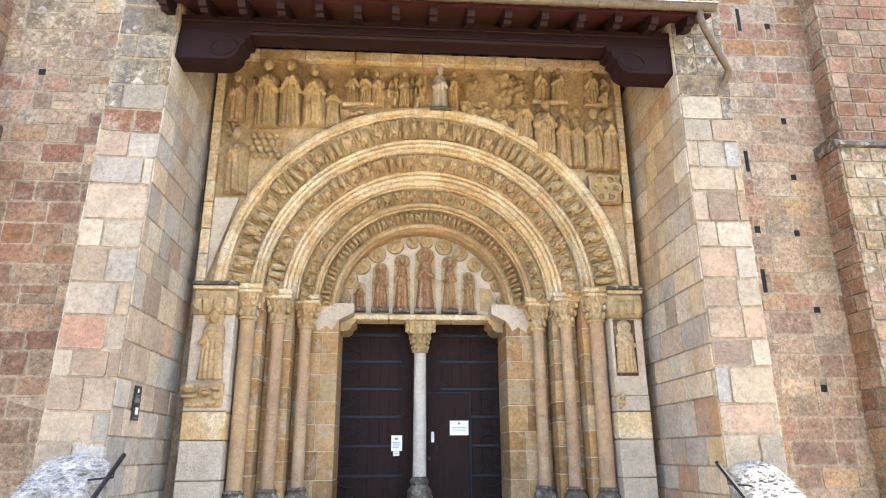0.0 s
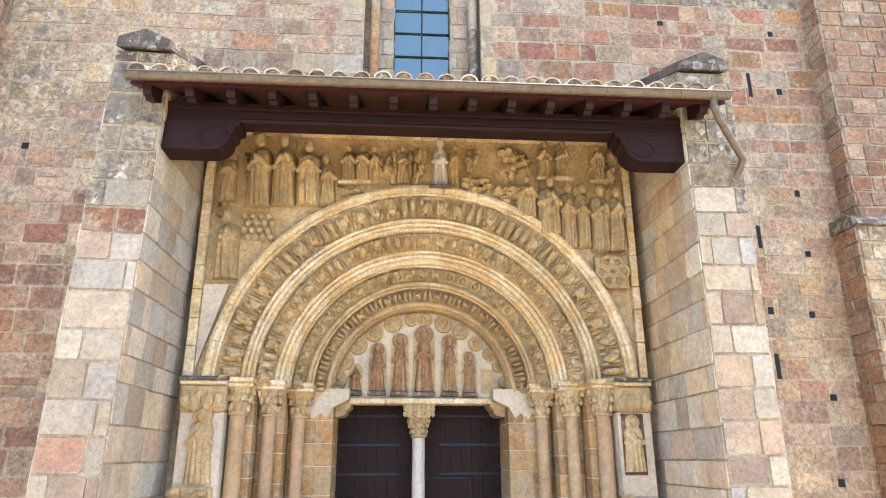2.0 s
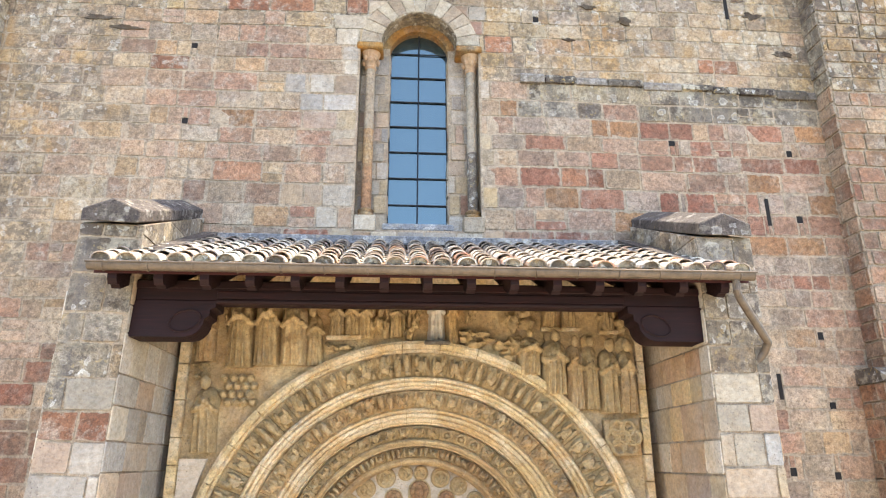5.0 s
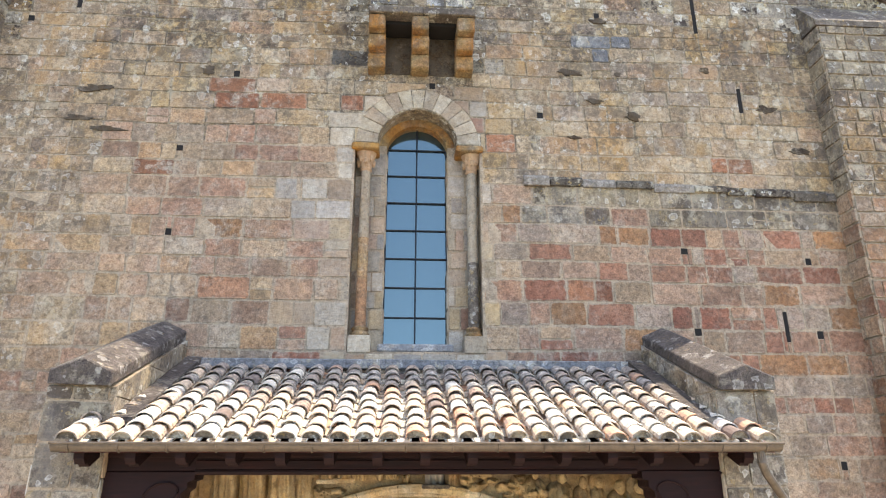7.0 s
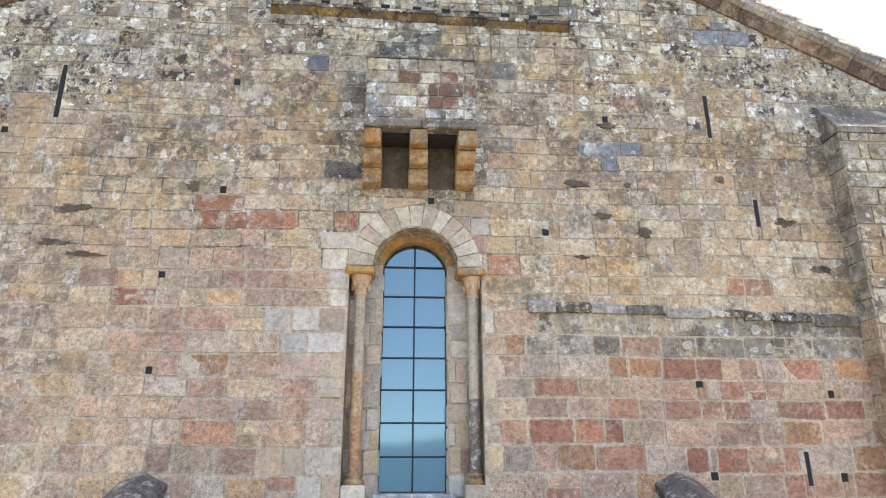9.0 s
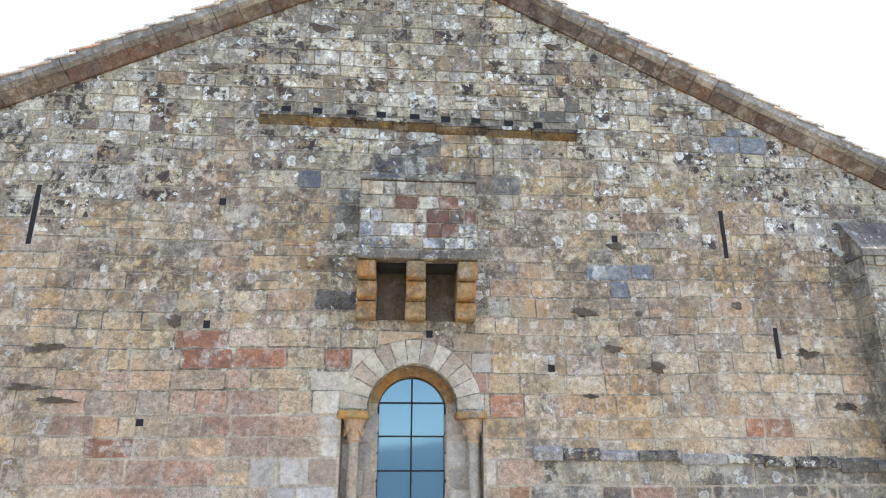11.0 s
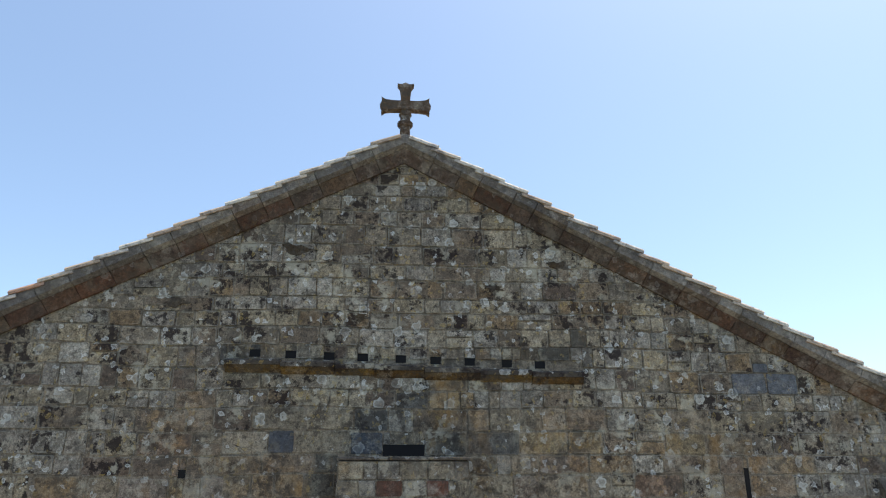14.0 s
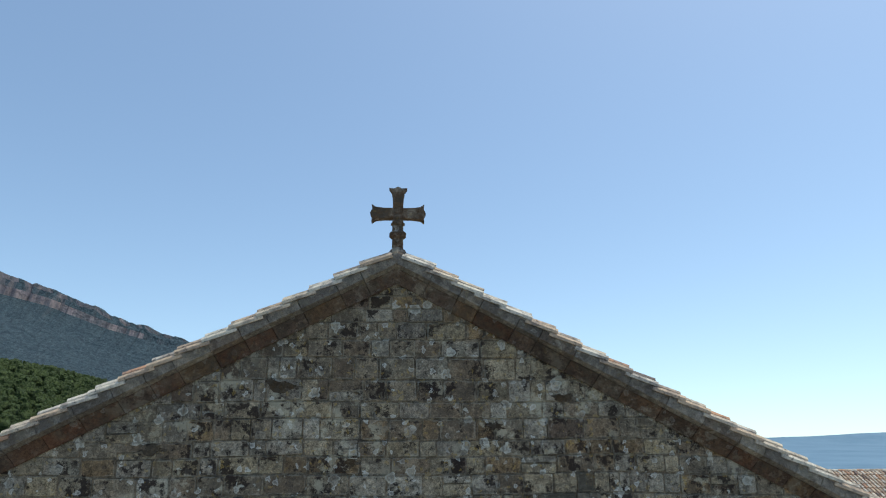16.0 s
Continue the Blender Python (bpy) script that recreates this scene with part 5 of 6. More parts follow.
def robed(name, label, at, h, w, mat, seed, lean=0.0, halo=True, depth=None, bowed=0.0, bell=0.72):
    """A plain robed figure in relief: fluted drapery, shoulders, a featureless head."""
    r = random.Random(seed)
    d = depth or w * 0.42
    bm = bmesh.new()
    nu, nv = 22, 22
    folds, ph = r.choice((5, 6, 7)), r.uniform(0, 6)
    rows = []
    body = h * 0.86
    for j in range(nv + 1):
        v = j / nv
        width = w / 2 * (1.0 + (bell - 1.0) * v ** 0.8 + 0.10 * math.exp(-((v - 0.78) / 0.12) ** 2)) * (1.0 if v < 0.84 else math.sqrt(max(0.0, 1.0 - 0.9 * ((v - 0.84) / 0.16) ** 2)))
        row = []
        for i in range(nu + 1):
            u = -1 + 2 * i / nu
            swag = 0.17 * math.sin(u * folds * 2.1 + ph + v * 2.2 * math.sin(ph)) * (1.1 - v) + 0.12 * math.sin(20 * v + 7 * u * u + ph) * (0.15 + v if 0.3 < v < 0.85 else 0.05)
            y = -d * math.sqrt(max(0.0, 1 - u * u)) * (0.72 + swag + 0.2 * math.sin(math.pi * v)) * (1.0 if v < 0.8 else math.sqrt(max(0.05, 1 - ((v - 0.8) / 0.2) ** 2)))
            row.append(bm.verts.new((u * width + lean * v * h + bowed * v * v * h, y, v * body)))
        rows.append(row)
    for a, b in zip(rows, rows[1:]):
        for i in range(nu):
            bm.faces.new((a[i], a[i + 1], b[i + 1], b[i]))
    for a, b in zip(rows, rows[1:]):
        bm.faces.new((a[nu], a[0], b[0], b[nu]))
    bm.faces.new(rows[0])
    bm.faces.new(rows[-1][::-1])
    hx = lean * h + bowed * h * 1.15
    hr = min(h * 0.085, w * 0.27)
    blob(bm, (hx, -d * 0.78, body + hr * 0.45), (hr * 0.85, hr * 0.8, hr * 1.15), 2, 0.25, seed)
    if halo:
        ring = bmesh.ops.create_cone(bm, cap_ends=True, segments=20, radius1=hr * 1.75, radius2=hr * 1.6, depth=0.03)
        bmesh.ops.transform(bm, matrix=pose(hx, -d * 0.22, body + hr * 0.5, 90, 0, 0), verts=ring["verts"])
    for s in (-1, 1):
        e = Vector((lean * h * 0.7 + s * w * 0.40, -d * 0.55, body * 0.62))
        k = Vector((lean * h * 0.7 + s * w * r.uniform(0.0, 0.16), -d * 1.12, body * r.uniform(0.62, 0.78)))
        for t in (0.0, 0.35, 0.7, 1.0):
            p = e.lerp(k, t)
            blob(bm, p, (w * 0.12, d * 0.22, w * 0.13), 1, 0.3, seed + t)
    blob(bm, (lean * h * 0.75, -d * 0.95, body * 0.70), (w * 0.12, d * 0.25, w * 0.16), 1, 0.1, seed)
    bmesh.ops.recalc_face_normals(bm, faces=bm.faces)
    for f in bm.faces:
        f.smooth = True
    ob = part(name, bm, mat)
    ob.location = at
    FUSED.append(ob)
    return tagged(ob, label, "relief statue", "carved figures of the portal")


def mass(name, label, at, w, h, mat, seed, count=9, out=0.07):
    """A worn carved group: a knot of overlapping rounded forms."""
    r = random.Random(seed)
    bm = bmesh.new()
    for k in range(count):
        blob(bm, (r.uniform(-0.42, 0.42) * w, 0.0, h * r.uniform(0.12, 0.88)), (w * r.uniform(0.10, 0.24), out * r.uniform(0.7, 1.4), h * r.uniform(0.10, 0.24)), 2, 0.6, seed + k * 3.1)
    for f in bm.faces:
        f.smooth = True
    ob = part(name, bm, mat)
    ob.location = at
    FUSED.append(ob)
    return tagged(ob, label, "relief carving", "carved groups of the portal")


FACE = PY + 0.10
STAND = "worn stone relief of a standing robed figure on the portal front"
for i, (x, z, h, w) in enumerate(((-2.68, 5.83, 0.72, 0.22), (-2.26, 5.76, 1.02, 0.30), (-1.93, 5.78, 1.0, 0.29), (-1.6, 5.79, 0.92, 0.30), (-0.32, 6.16, 0.56, 0.16), (-0.71, 6.14, 0.55, 0.18),
                                  (0.41, 6.07, 0.70, 0.15), (1.39, 5.68, 0.58, 0.28), (1.71, 5.44, 0.82, 0.31), (1.98, 5.26, 0.96, 0.21), (2.18, 5.26, 0.96, 0.20), (2.42, 5.22, 0.94, 0.25), (2.65, 5.22, 0.94, 0.23), (-2.6, 4.75, 0.90, 0.28))):
    robed("relief_statue", STAND, (x, FACE, z), h, w * 1.18, RELIEF if i % 3 else CARVED_DEEP, 500 + i, halo=i % 2 == 0, depth=min(0.26, w * 0.95), bell=0.8)
robed("relief_statue", "worn stone relief of a bowed robed figure", (-1.34, FACE, 5.79), 0.78, 0.26, RELIEF, 540, bowed=-0.05, halo=False)
for i, (x, z) in enumerate(((-1.07, 6.16), (-0.88, 6.17), (1.68, 6.3), (1.94, 6.3), (2.44, 6.27))):
    robed("relief_statue", "worn stone relief of a seated robed figure", (x, FACE, z), 0.52, 0.23, RELIEF, 550 + i, depth=0.2)
    part("ledge_stone", a_box(x - 0.13, x + 0.13, PY - 0.04, PY + 0.05, z - 0.05, z, 0.012), CARVED, portal)
robed("statue", "pale grey replaced statue at the centre of the frieze", (0.2, FACE - 0.01, 6.1), 0.72, 0.25, MARBLE, 570, halo=False, depth=0.13)
part("ledge_stone", a_box(0.04, 0.37, PY - 0.1, PY + 0.05, 6.05, 6.1, 0.012), GREYSTONE, portal)
for i, (x, z, h, w, c) in enumerate(((-0.52, 6.12, 0.52, 0.24, 9), (-0.12, 6.1, 0.56, 0.24, 9), (-1.08, 5.93, 0.2, 0.4, 7), (0.69, 6.3, 0.42, 0.24, 7), (1.22, 6.26, 0.48, 0.48, 14), (0.75, 5.96, 0.3, 0.5, 10), (1.15, 5.86, 0.32, 0.4, 9),
                                     (-2.45, 6.1, 0.55, 0.14, 5), (2.55, 6.2, 0.5, 0.4, 9), (-2.7, 5.62, 0.2, 0.24, 5))):
    mass("relief_carving", "worn carved group in relief on the frieze", (x, FACE, z), w, h, RELIEF, 600 + i * 17, int(c * 1.6), 0.14)
for i in range(4):
    for j in range(4):
        bm = blob(bmesh.new(), (0, 0, 0), (0.055, 0.10, 0.055), 2, 0.25, i * 4 + j)
        ob = part("carved_knob", bm, RELIEF, portal)
        ob.location = (-2.42 + 0.105 * i + 0.05 * (j % 2), FACE, 5.64 - 0.1 * j)
panel = part("vine_panel", a_box(2.30, 2.75, PY + 0.0, PY + 0.1, 4.70, 5.14, 0.012), CARVED_DEEP, portal, "square panel of knotted vine carving")
for k in range(7):
    cx, cz, rr = 2.525 + 0.13 * math.cos(k * 1.05) * (k > 0), 4.92 + 0.13 * math.sin(k * 1.05) * (k > 0), 0.085
    ring = [(cx + rr * math.cos(t), PY - 0.03, cz + rr * math.sin(t)) for t in np.linspace(0, 2 * math.pi, 15)]
    part("strand", tube(bmesh.new(), ring, 0.026, 6), RELIEF, panel)
for x0, x1, z0, z1 in ((-2.85, -2.3, 3.55, 4.68),):
    keep = [(x0, z0), (x1, z0), (x1, z1), (x0, z1)]
    q = keep
    cu, cv = (x0 + x1) / 2, (z0 + z1) / 2
    d = Vector((cu, cv - AZ)).normalized()
    q = clip(q, -d.x, -d.y, -(d.y * AZ) - 2.8)
    if len(q) > 2:
        part("plastered_patch", prism(bmesh.new(), q, PY + 0.02, PY + 0.12), PLASTER, portal)

# figures, medallions of the tympanum
for i, (x, z, h, w) in enumerate(((-0.94, 3.43, 0.38, 0.18), (-0.63, 3.43, 0.68, 0.24), (-0.31, 3.42, 0.83, 0.24), (0.04, 3.42, 0.93, 0.30), (0.41, 3.42, 0.82, 0.23), (0.70, 3.41, 0.58, 0.20))):
    back = [(x - w * 0.56, z - 0.02), (x + w * 0.56, z - 0.02)] + [(x + w * 0.52 * math.cos(radians(a)), z + h - w * 0.3 + w * 0.5 * math.sin(radians(a))) for a in range(0, 181, 20)]
    part("figure_ground", prism(bmesh.new(), back, TY + 0.03, TY + 0.1), RELIEF, portal)
    robed("relief_statue", "worn reddish relief of a robed figure in the tympanum", (x, TY + 0.03, z + 0.02), h - 0.02, w, REDDISH, 700 + i, depth=0.14, halo=h > 0.5, bell=0.5)
    part("footing", a_box(x - w * 0.55, x + w * 0.55, TY - 0.09, TY + 0.06, z - 0.045, z + 0.012, 0.012), GREYSTONE, portal)
part("blank_slab", prism(bmesh.new(), [(0.88, 3.42), (1.16, 3.42), (1.04, 3.76), (0.87, 3.78)], TY + 0.03, TY + 0.1), RELIEF, portal)
for i, (x, z, w) in enumerate(((-1.22, 3.60, 0.29), (-1.1, 3.87, 0.24), (-0.92, 4.1, 0.25), (-0.69, 4.29, 0.25), (-0.42, 4.43, 0.25), (-0.15, 4.49, 0.19), (0.06, 4.49, 0.19), (0.33, 4.43, 0.25), (0.58, 4.32, 0.23), (0.8, 4.14, 0.21), (1.01, 3.99, 0.2), (1.13, 3.81, 0.17), (1.22, 3.58, 0.18))):
    bm = bmesh.new()
    c = bmesh.ops.create_cone(bm, cap_ends=True, segments=20, radius1=w * 0.55, radius2=w * 0.5, depth=0.06)
    bmesh.ops.transform(bm, matrix=pose(0, 0, 0, 90, 0, 0), verts=c["verts"])
    tube(bm, [(w * 0.38 * math.cos(t), -0.03, w * 0.38 * math.sin(t)) for t in np.linspace(0, 2 * math.pi, 17)], 0.018, 6)
    for k in range(5):
        blob(bm, (rng.uniform(-0.2, 0.2) * w, -0.03, rng.uniform(-0.2, 0.2) * w), (w * 0.16, 0.045, w * 0.15), 1, 0.4, i + k)
    ob = part("medallion", bm, RELIEF, portal)
    ob.location = (x, TY + 0.03, z)


def capital_mesh(seed, r, h, top):
    """A carved capital: a flaring bell wrapped in worn leaves and small forms."""
    q = random.Random(seed)
    bm = lathe(bmesh.new(), [(r, 0), (r * 1.25, 0.015), (r * 1.25, 0.035), (r * 1.02, 0.05), (r * 1.1, h * 0.5), (top * 0.86, h * 0.85), (top, h)], (0, 0, 0), 20)
    for tier, (zz, n, size) in enumerate(((0.30, 8, 1.0), (0.62, 9, 1.1), (0.88, 8, 1.0))):
        for k in range(n):
            a = 2 * math.pi * (k + 0.5 * tier) / n + q.uniform(-0.15, 0.15)
            rr = r * 1.05 + (top - r) * zz ** 1.6
            blob(bm, (rr * math.cos(a), rr * math.sin(a), h * zz), (0.032 * size, 0.032 * size, h * 0.17), 1, 0.5, seed + k + tier * 10)
    return bm


# jambs
for s in (-1, 1):
    e = 2.97 if s < 0 else 2.88
    lo, hi = sorted((s * 2.44, s * e))
    z = LAND
    for k, h in enumerate((0.5, 0.42, 0.46, 0.34, 0.20)):
        part("jamb_block", a_box(lo + 0.003, hi - 0.003, PY, WALL + 0.1, z + 0.004, z + h - 0.004, 0.012), PLASTER if k in (1, 2, 4) else CARVED, portal)
        z += h
    part("jamb_panel", a_box(lo + 0.003, hi - 0.003, PY + 0.02, WALL + 0.1, z, 3.08, 0.012), PLASTER, portal)
    part("jamb_capital", a_box(lo - 0.01, hi + 0.01, PY - 0.03, WALL + 0.1, 3.08, 3.40, 0.03), RELIEF, portal)
    for k in range(4):
        x = lo + 0.07 + (hi - lo - 0.14) * k / 3
        ob = part("leaf_carving", blob(bmesh.new(), (0, 0, 0), (0.07, 0.06, 0.12), 2, 0.6, k + s), RELIEF, portal)
        ob.location = (x, PY - 0.03, 3.2)
    if s < 0:
        robed("relief_statue", "worn relief of a robed figure on the portal jamb", (-2.68, PY + 0.02, 2.26), 0.86, 0.33, CARVED_DEEP, 731, depth=0.12)
        part("bracket_block", a_box(-2.955, -2.49, PY - 0.04, PY + 0.1, 1.92, 2.22, 0.02), CARVED_DEEP, portal)
        mass("relief_carving", "carved crouching beast bracket on the jamb", (-2.72, PY - 0.03, 1.94), 0.44, 0.26, CARVED_DEEP, 733, 11, 0.09)
    else:
        robed("relief_statue", "worn relief of a robed figure on the portal jamb", (2.62, PY + 0.02, 2.36), 0.66, 0.28, CARVED_DEEP, 732, depth=0.09)
        part("statue_ground", a_box(2.48, 2.77, PY + 0.008, PY + 0.05, 2.32, 3.06, 0.01), BOXRED, portal)
        mass("relief_carving", "small broken carving on the jamb", (2.50, PY + 0.0, 1.83), 0.16, 0.3, CARVED_DEEP, 734, 6, 0.06)
    # stepped orders behind the columns, in courses
    for x0, x1, yf, cx in ((2.14, 2.44, 9.20, 2.2), (1.80, 2.14, 9.50, 1.9), (1.20, 1.80, 9.86, 1.3)):
        z = LAND
        while z < 3.42:
            h = min(rng.uniform(0.24, 0.38), 3.42 - z)
            if 3.42 - z - h < 0.1:
                h = 3.42 - z
            if yf > 9.8:
                cut = rng.uniform(1.42, 1.52)
                spans = ((1.20, cut), (cut, 1.80))
            else:
                spans = ((x0, x1),)
            for q0, q1 in spans:
                a, b = sorted((s * (q0 + 0.003), s * (q1 - 0.003)))
                part("jamb_stone", a_box(a, b, yf + rng.uniform(-0.004, 0.004), 10.72, z + 0.006, z + h - 0.006, 0.006), JAMB, portal)
            z += h
    for x0, x1, yf in ((2.14, 2.44, 9.20), (1.80, 2.14, 9.50), (1.20, 1.80, 9.86)):
        a, b = sorted((s * (x0 + 0.007), s * (x1 - 0.007)))
        part("bedding", a_box(a, b, yf + 0.009, 10.6, LAND, 3.41), PLASTER, portal)
    a, b = sorted((s * 1.215, s * 2.43))
    part("jamb_core", a_box(a, b, 9.95, 10.66, LAND, 3.405), MORTAR, portal)
    for cxx, cy, r in ((2.32, 9.12, 0.1), (1.98, 9.42, 0.085), (1.65, 9.74, 0.085)):
        x = s * cxx
        cut = rng.uniform(0.2, 0.7)
        part("column_shaft", lathe(bmesh.new(), [(r, 0), (r * 0.99, 0.25 + cut)], (x, cy, 0.95), 24), SHAFT, portal)
        part("column_shaft", lathe(bmesh.new(), [(r * 0.985, 0.255 + cut), (r * 0.96, 2.1)], (x, cy, 0.95), 24), SHAFT, portal)
        part("column_base", lathe(bmesh.new(), [(0.15, 0), (0.155, 0.04), (0.145, 0.065), (0.115, 0.09), (0.115, 0.11), (0.135, 0.135), (0.105, 0.165)], (x, cy, 0.79), 24), GREYSTONE, portal)
        part("column_plinth", a_box(x - 0.165, x + 0.165, cy - 0.165, cy + 0.165, LAND, 0.795, 0.015), GREYSTONE, portal)
        ob = part("capital", capital_mesh(int(cxx * 100) + s, r, 0.34, 0.185), CARVED_DEEP, portal)
        ob.location = (x, cy, 3.04)
        part("abacus", a_box(x - 0.19, x + 0.19, cy - 0.19, cy + 0.34, 3.38, 3.43, 0.012), CARVED, portal)
        part("abacus_top", a_box(x - 0.205, x + 0.205, cy - 0.205, cy + 0.34, 3.432, 3.5, 0.015), CARVED, portal)
    part("impost", a_box(lo - 0.02, hi + 0.02, PY - 0.05, WALL, 3.40, 3.45, 0.012), CARVED, portal)
    part("impost_top", a_box(lo - 0.03, hi + 0.03, PY - 0.08, WALL, 3.452, 3.5, 0.012), GREYSTONE, portal)
    # door corbel and plaster beside it
    q = [(1.225, 3.34), (0.99, 3.34), (0.99, 3.23), (1.05, 3.18), (1.05, 3.14), (1.11, 3.10), (1.225, 3.09)]
    part("door_corbel", prism(bmesh.new(), [(s * x, z) for x, z in q], TY + 0.0, 10.68), CARVED_DEEP, portal)
    part("plastered_patch", prism(bmesh.new(), [(s * x, z) for x, z in ((1.0, 3.31), (1.0, 3.45), (1.5, 3.45), (1.56, 3.2), (1.5, 3.05), (1.38, 3.12), (1.3, 3.06), (1.22, 3.2))], 9.845, TY + 0.06), PLASTER, portal)
part("closing_wall", a_box(-3.0, 3.0, 10.8, 11.0, LAND, 7.0), VOID, portal)

# trumeau
tr = thing("trumeau_column", "slim pale marble column with a carved capital between the door leaves", "column", (-0.02, 10.40, LAND))
part("shaft", lathe(bmesh.new(), [(0.098, 0.9), (0.092, 1.8), (0.09, 2.68)], (0, 0, 0), 28), MARBLE, tr)
part("base", lathe(bmesh.new(), [(0.17, 0.66), (0.175, 0.72), (0.14, 0.76), (0.12, 0.80), (0.14, 0.85), (0.1, 0.91)], (0, 0, 0), 24), GREYSTONE, tr)
ob = part("carved_foot", capital_mesh(77, 0.12, 0.66, 0.16), GREYSTONE, tr)
ob = part("capital", capital_mesh(78, 0.095, 0.27, 0.15), RELIEF, tr)
ob.location = (0, 0, 2.66)
ob = part("impost_block", prism(bmesh.new(), [(-0.15, 2.93), (0.15, 2.93), (0.23, 3.10), (0.24, 3.16), (-0.24, 3.16), (-0.23, 3.10)], -0.2, 0.24), RELIEF, tr)
for k in range(12):
    c = part("leaf_carving", blob(bmesh.new(), (0, 0, 0), (0.045, 0.04, 0.045), 1, 0.5, k), RELIEF, ob)
    c.location = (-0.19 + 0.127 * (k % 4), -0.2, 2.98 + 0.06 * (k // 4))

# doors
door = tagged(new("door_1"), "dark brown plank double door with wrought iron straps, closed", "door", kind="structure")
DY = 10.7
for s in (-1, 1):
    leaf = part("leaf", a_box(*sorted((s * 0.01, s * 1.24)), DY, DY + 0.07, LAND, 3.42), DOOR_WOOD, door)
    for k in range(8):
        a, b = sorted((s * (0.012 + 0.153 * k), s * (0.012 + 0.153 * (k + 1) - 0.002)))
        part("plank", a_box(a, b, DY - 0.02, DY, LAND + 0.02, 3.40, 0.002), DOOR_WOOD, leaf)
    for k, z in enumerate((3.13, 2.72, 2.31, 1.90, 1.48, 1.06, 0.62)):
        part("strap", a_box(*sorted((s * 0.30, s * 1.18)), DY - 0.032, DY - 0.019, z - 0.022, z + 0.022, 0.004), IRON, leaf)
        for q in (-1, 1):
            arcp = [(s * (1.05 - 0.16 * math.cos(t)), DY - 0.028, z + q * (0.03 + 0.13 * math.sin(t))) for t in np.linspace(0.0, math.pi, 12)]
            part("scroll", tube(bmesh.new(), arcp, 0.011, 6), IRON, leaf)
        curl = [(s * (0.31 - 0.05 * math.sin(t)), DY - 0.028, z + 0.05 * (1 - math.cos(t)) - 0.01) for t in np.linspace(0, 4.4, 12)]
        part("scroll", tube(bmesh.new(), curl, 0.009, 6), IRON, leaf)
wicket = part("wicket", a_box(0.10, 0.74, DY - 0.05, DY - 0.033, LAND + 0.1, 2.24, 0.006), DOOR_WOOD, door, "small inset door within the leaf")
for x0, x1, z0, z1 in ((0.075, 0.10, LAND, 2.265), (0.74, 0.765, LAND, 2.265), (0.10, 0.74, 2.24, 2.265)):
    part("frame_strip", a_box(x0, x1, DY - 0.042, DY - 0.019, z0, z1, 0.004), IRON, wicket)
part("lock_plate", a_box(0.16, 0.205, DY - 0.062, DY - 0.05, 1.53, 1.68, 0.003), WHITE_PAINT, wicket, "pale metal plate")
part("handle", lathe(bmesh.new(), [(0.012, 0), (0.024, 0.01), (0.024, 0.05), (0.012, 0.06)], (0.13, DY - 0.075, 1.27), 12), ZINC, wicket)
part("keyhole", a_box(0.225, 0.255, DY - 0.058, DY - 0.05, 1.43, 1.50, 0.004), IRON, wicket)


def notice(x0, x1, z0, z1, y, bars, label):
    ob = thing("paper_notice", label, "notice", ((x0 + x1) / 2, y, z0))
    w, h = x1 - x0, z1 - z0
    part("sheet", a_box(-w / 2, w / 2, -0.004, 0.0, 0, h), PAPER, ob)
    for u0, u1, v0, v1 in bars:
        part("print", a_box((u0 - 0.5) * w, (u1 - 0.5) * w, -0.006, -0.0042, v0 * h, v1 * h), GREY_PRINT, ob)


notice(0.44, 0.72, 1.63, 1.84, DY - 0.051, [(0.44, 0.56, 0.74, 0.9), (0.12, 0.88, 0.52, 0.56), (0.12, 0.8, 0.4, 0.44), (0.12, 0.85, 0.28, 0.32)], "white landscape paper notice fixed to the wicket door")
notice(-0.43, -0.27, 1.41, 1.63, DY - 0.034, [(0.3, 0.6, 0.72, 0.86), (0.15, 0.85, 0.5, 0.55), (0.15, 0.85, 0.36, 0.41), (0.15, 0.7, 0.22, 0.27)], "white paper notice fixed to the dark door")
notice(-0.40, -0.31, 1.34, 1.405, DY - 0.034, [(0.2, 0.8, 0.4, 0.55)], "small white paper slip below a notice")

# sign on the left pier
sign = thing("information_sign", "narrow black information panel with white print on the pier", "sign", (-3.15, 7.90, 1.72))
part("panel", a_box(0, 0.012, -0.09, 0.09, 0, 0.36, 0.003), BLACK, sign)
for y0, y1, z0, z1 in ((-0.02, 0.02, 0.29, 0.33), (-0.06, 0.06, 0.255, 0.265), (-0.06, -0.03, 0.18, 0.24), (-0.01, 0.02, 0.18, 0.24), (0.035, 0.06, 0.18, 0.24), (-0.03, 0.05, 0.06, 0.135), (-0.06, 0.06, 0.02, 0.03)):
    part("print", a_box(0.0122, 0.014, y0, y1, z0, z1), WHITE_PAINT if z1 - z0 > 0.03 and y1 - y0 > 0.035 else GREY_PRINT, sign)

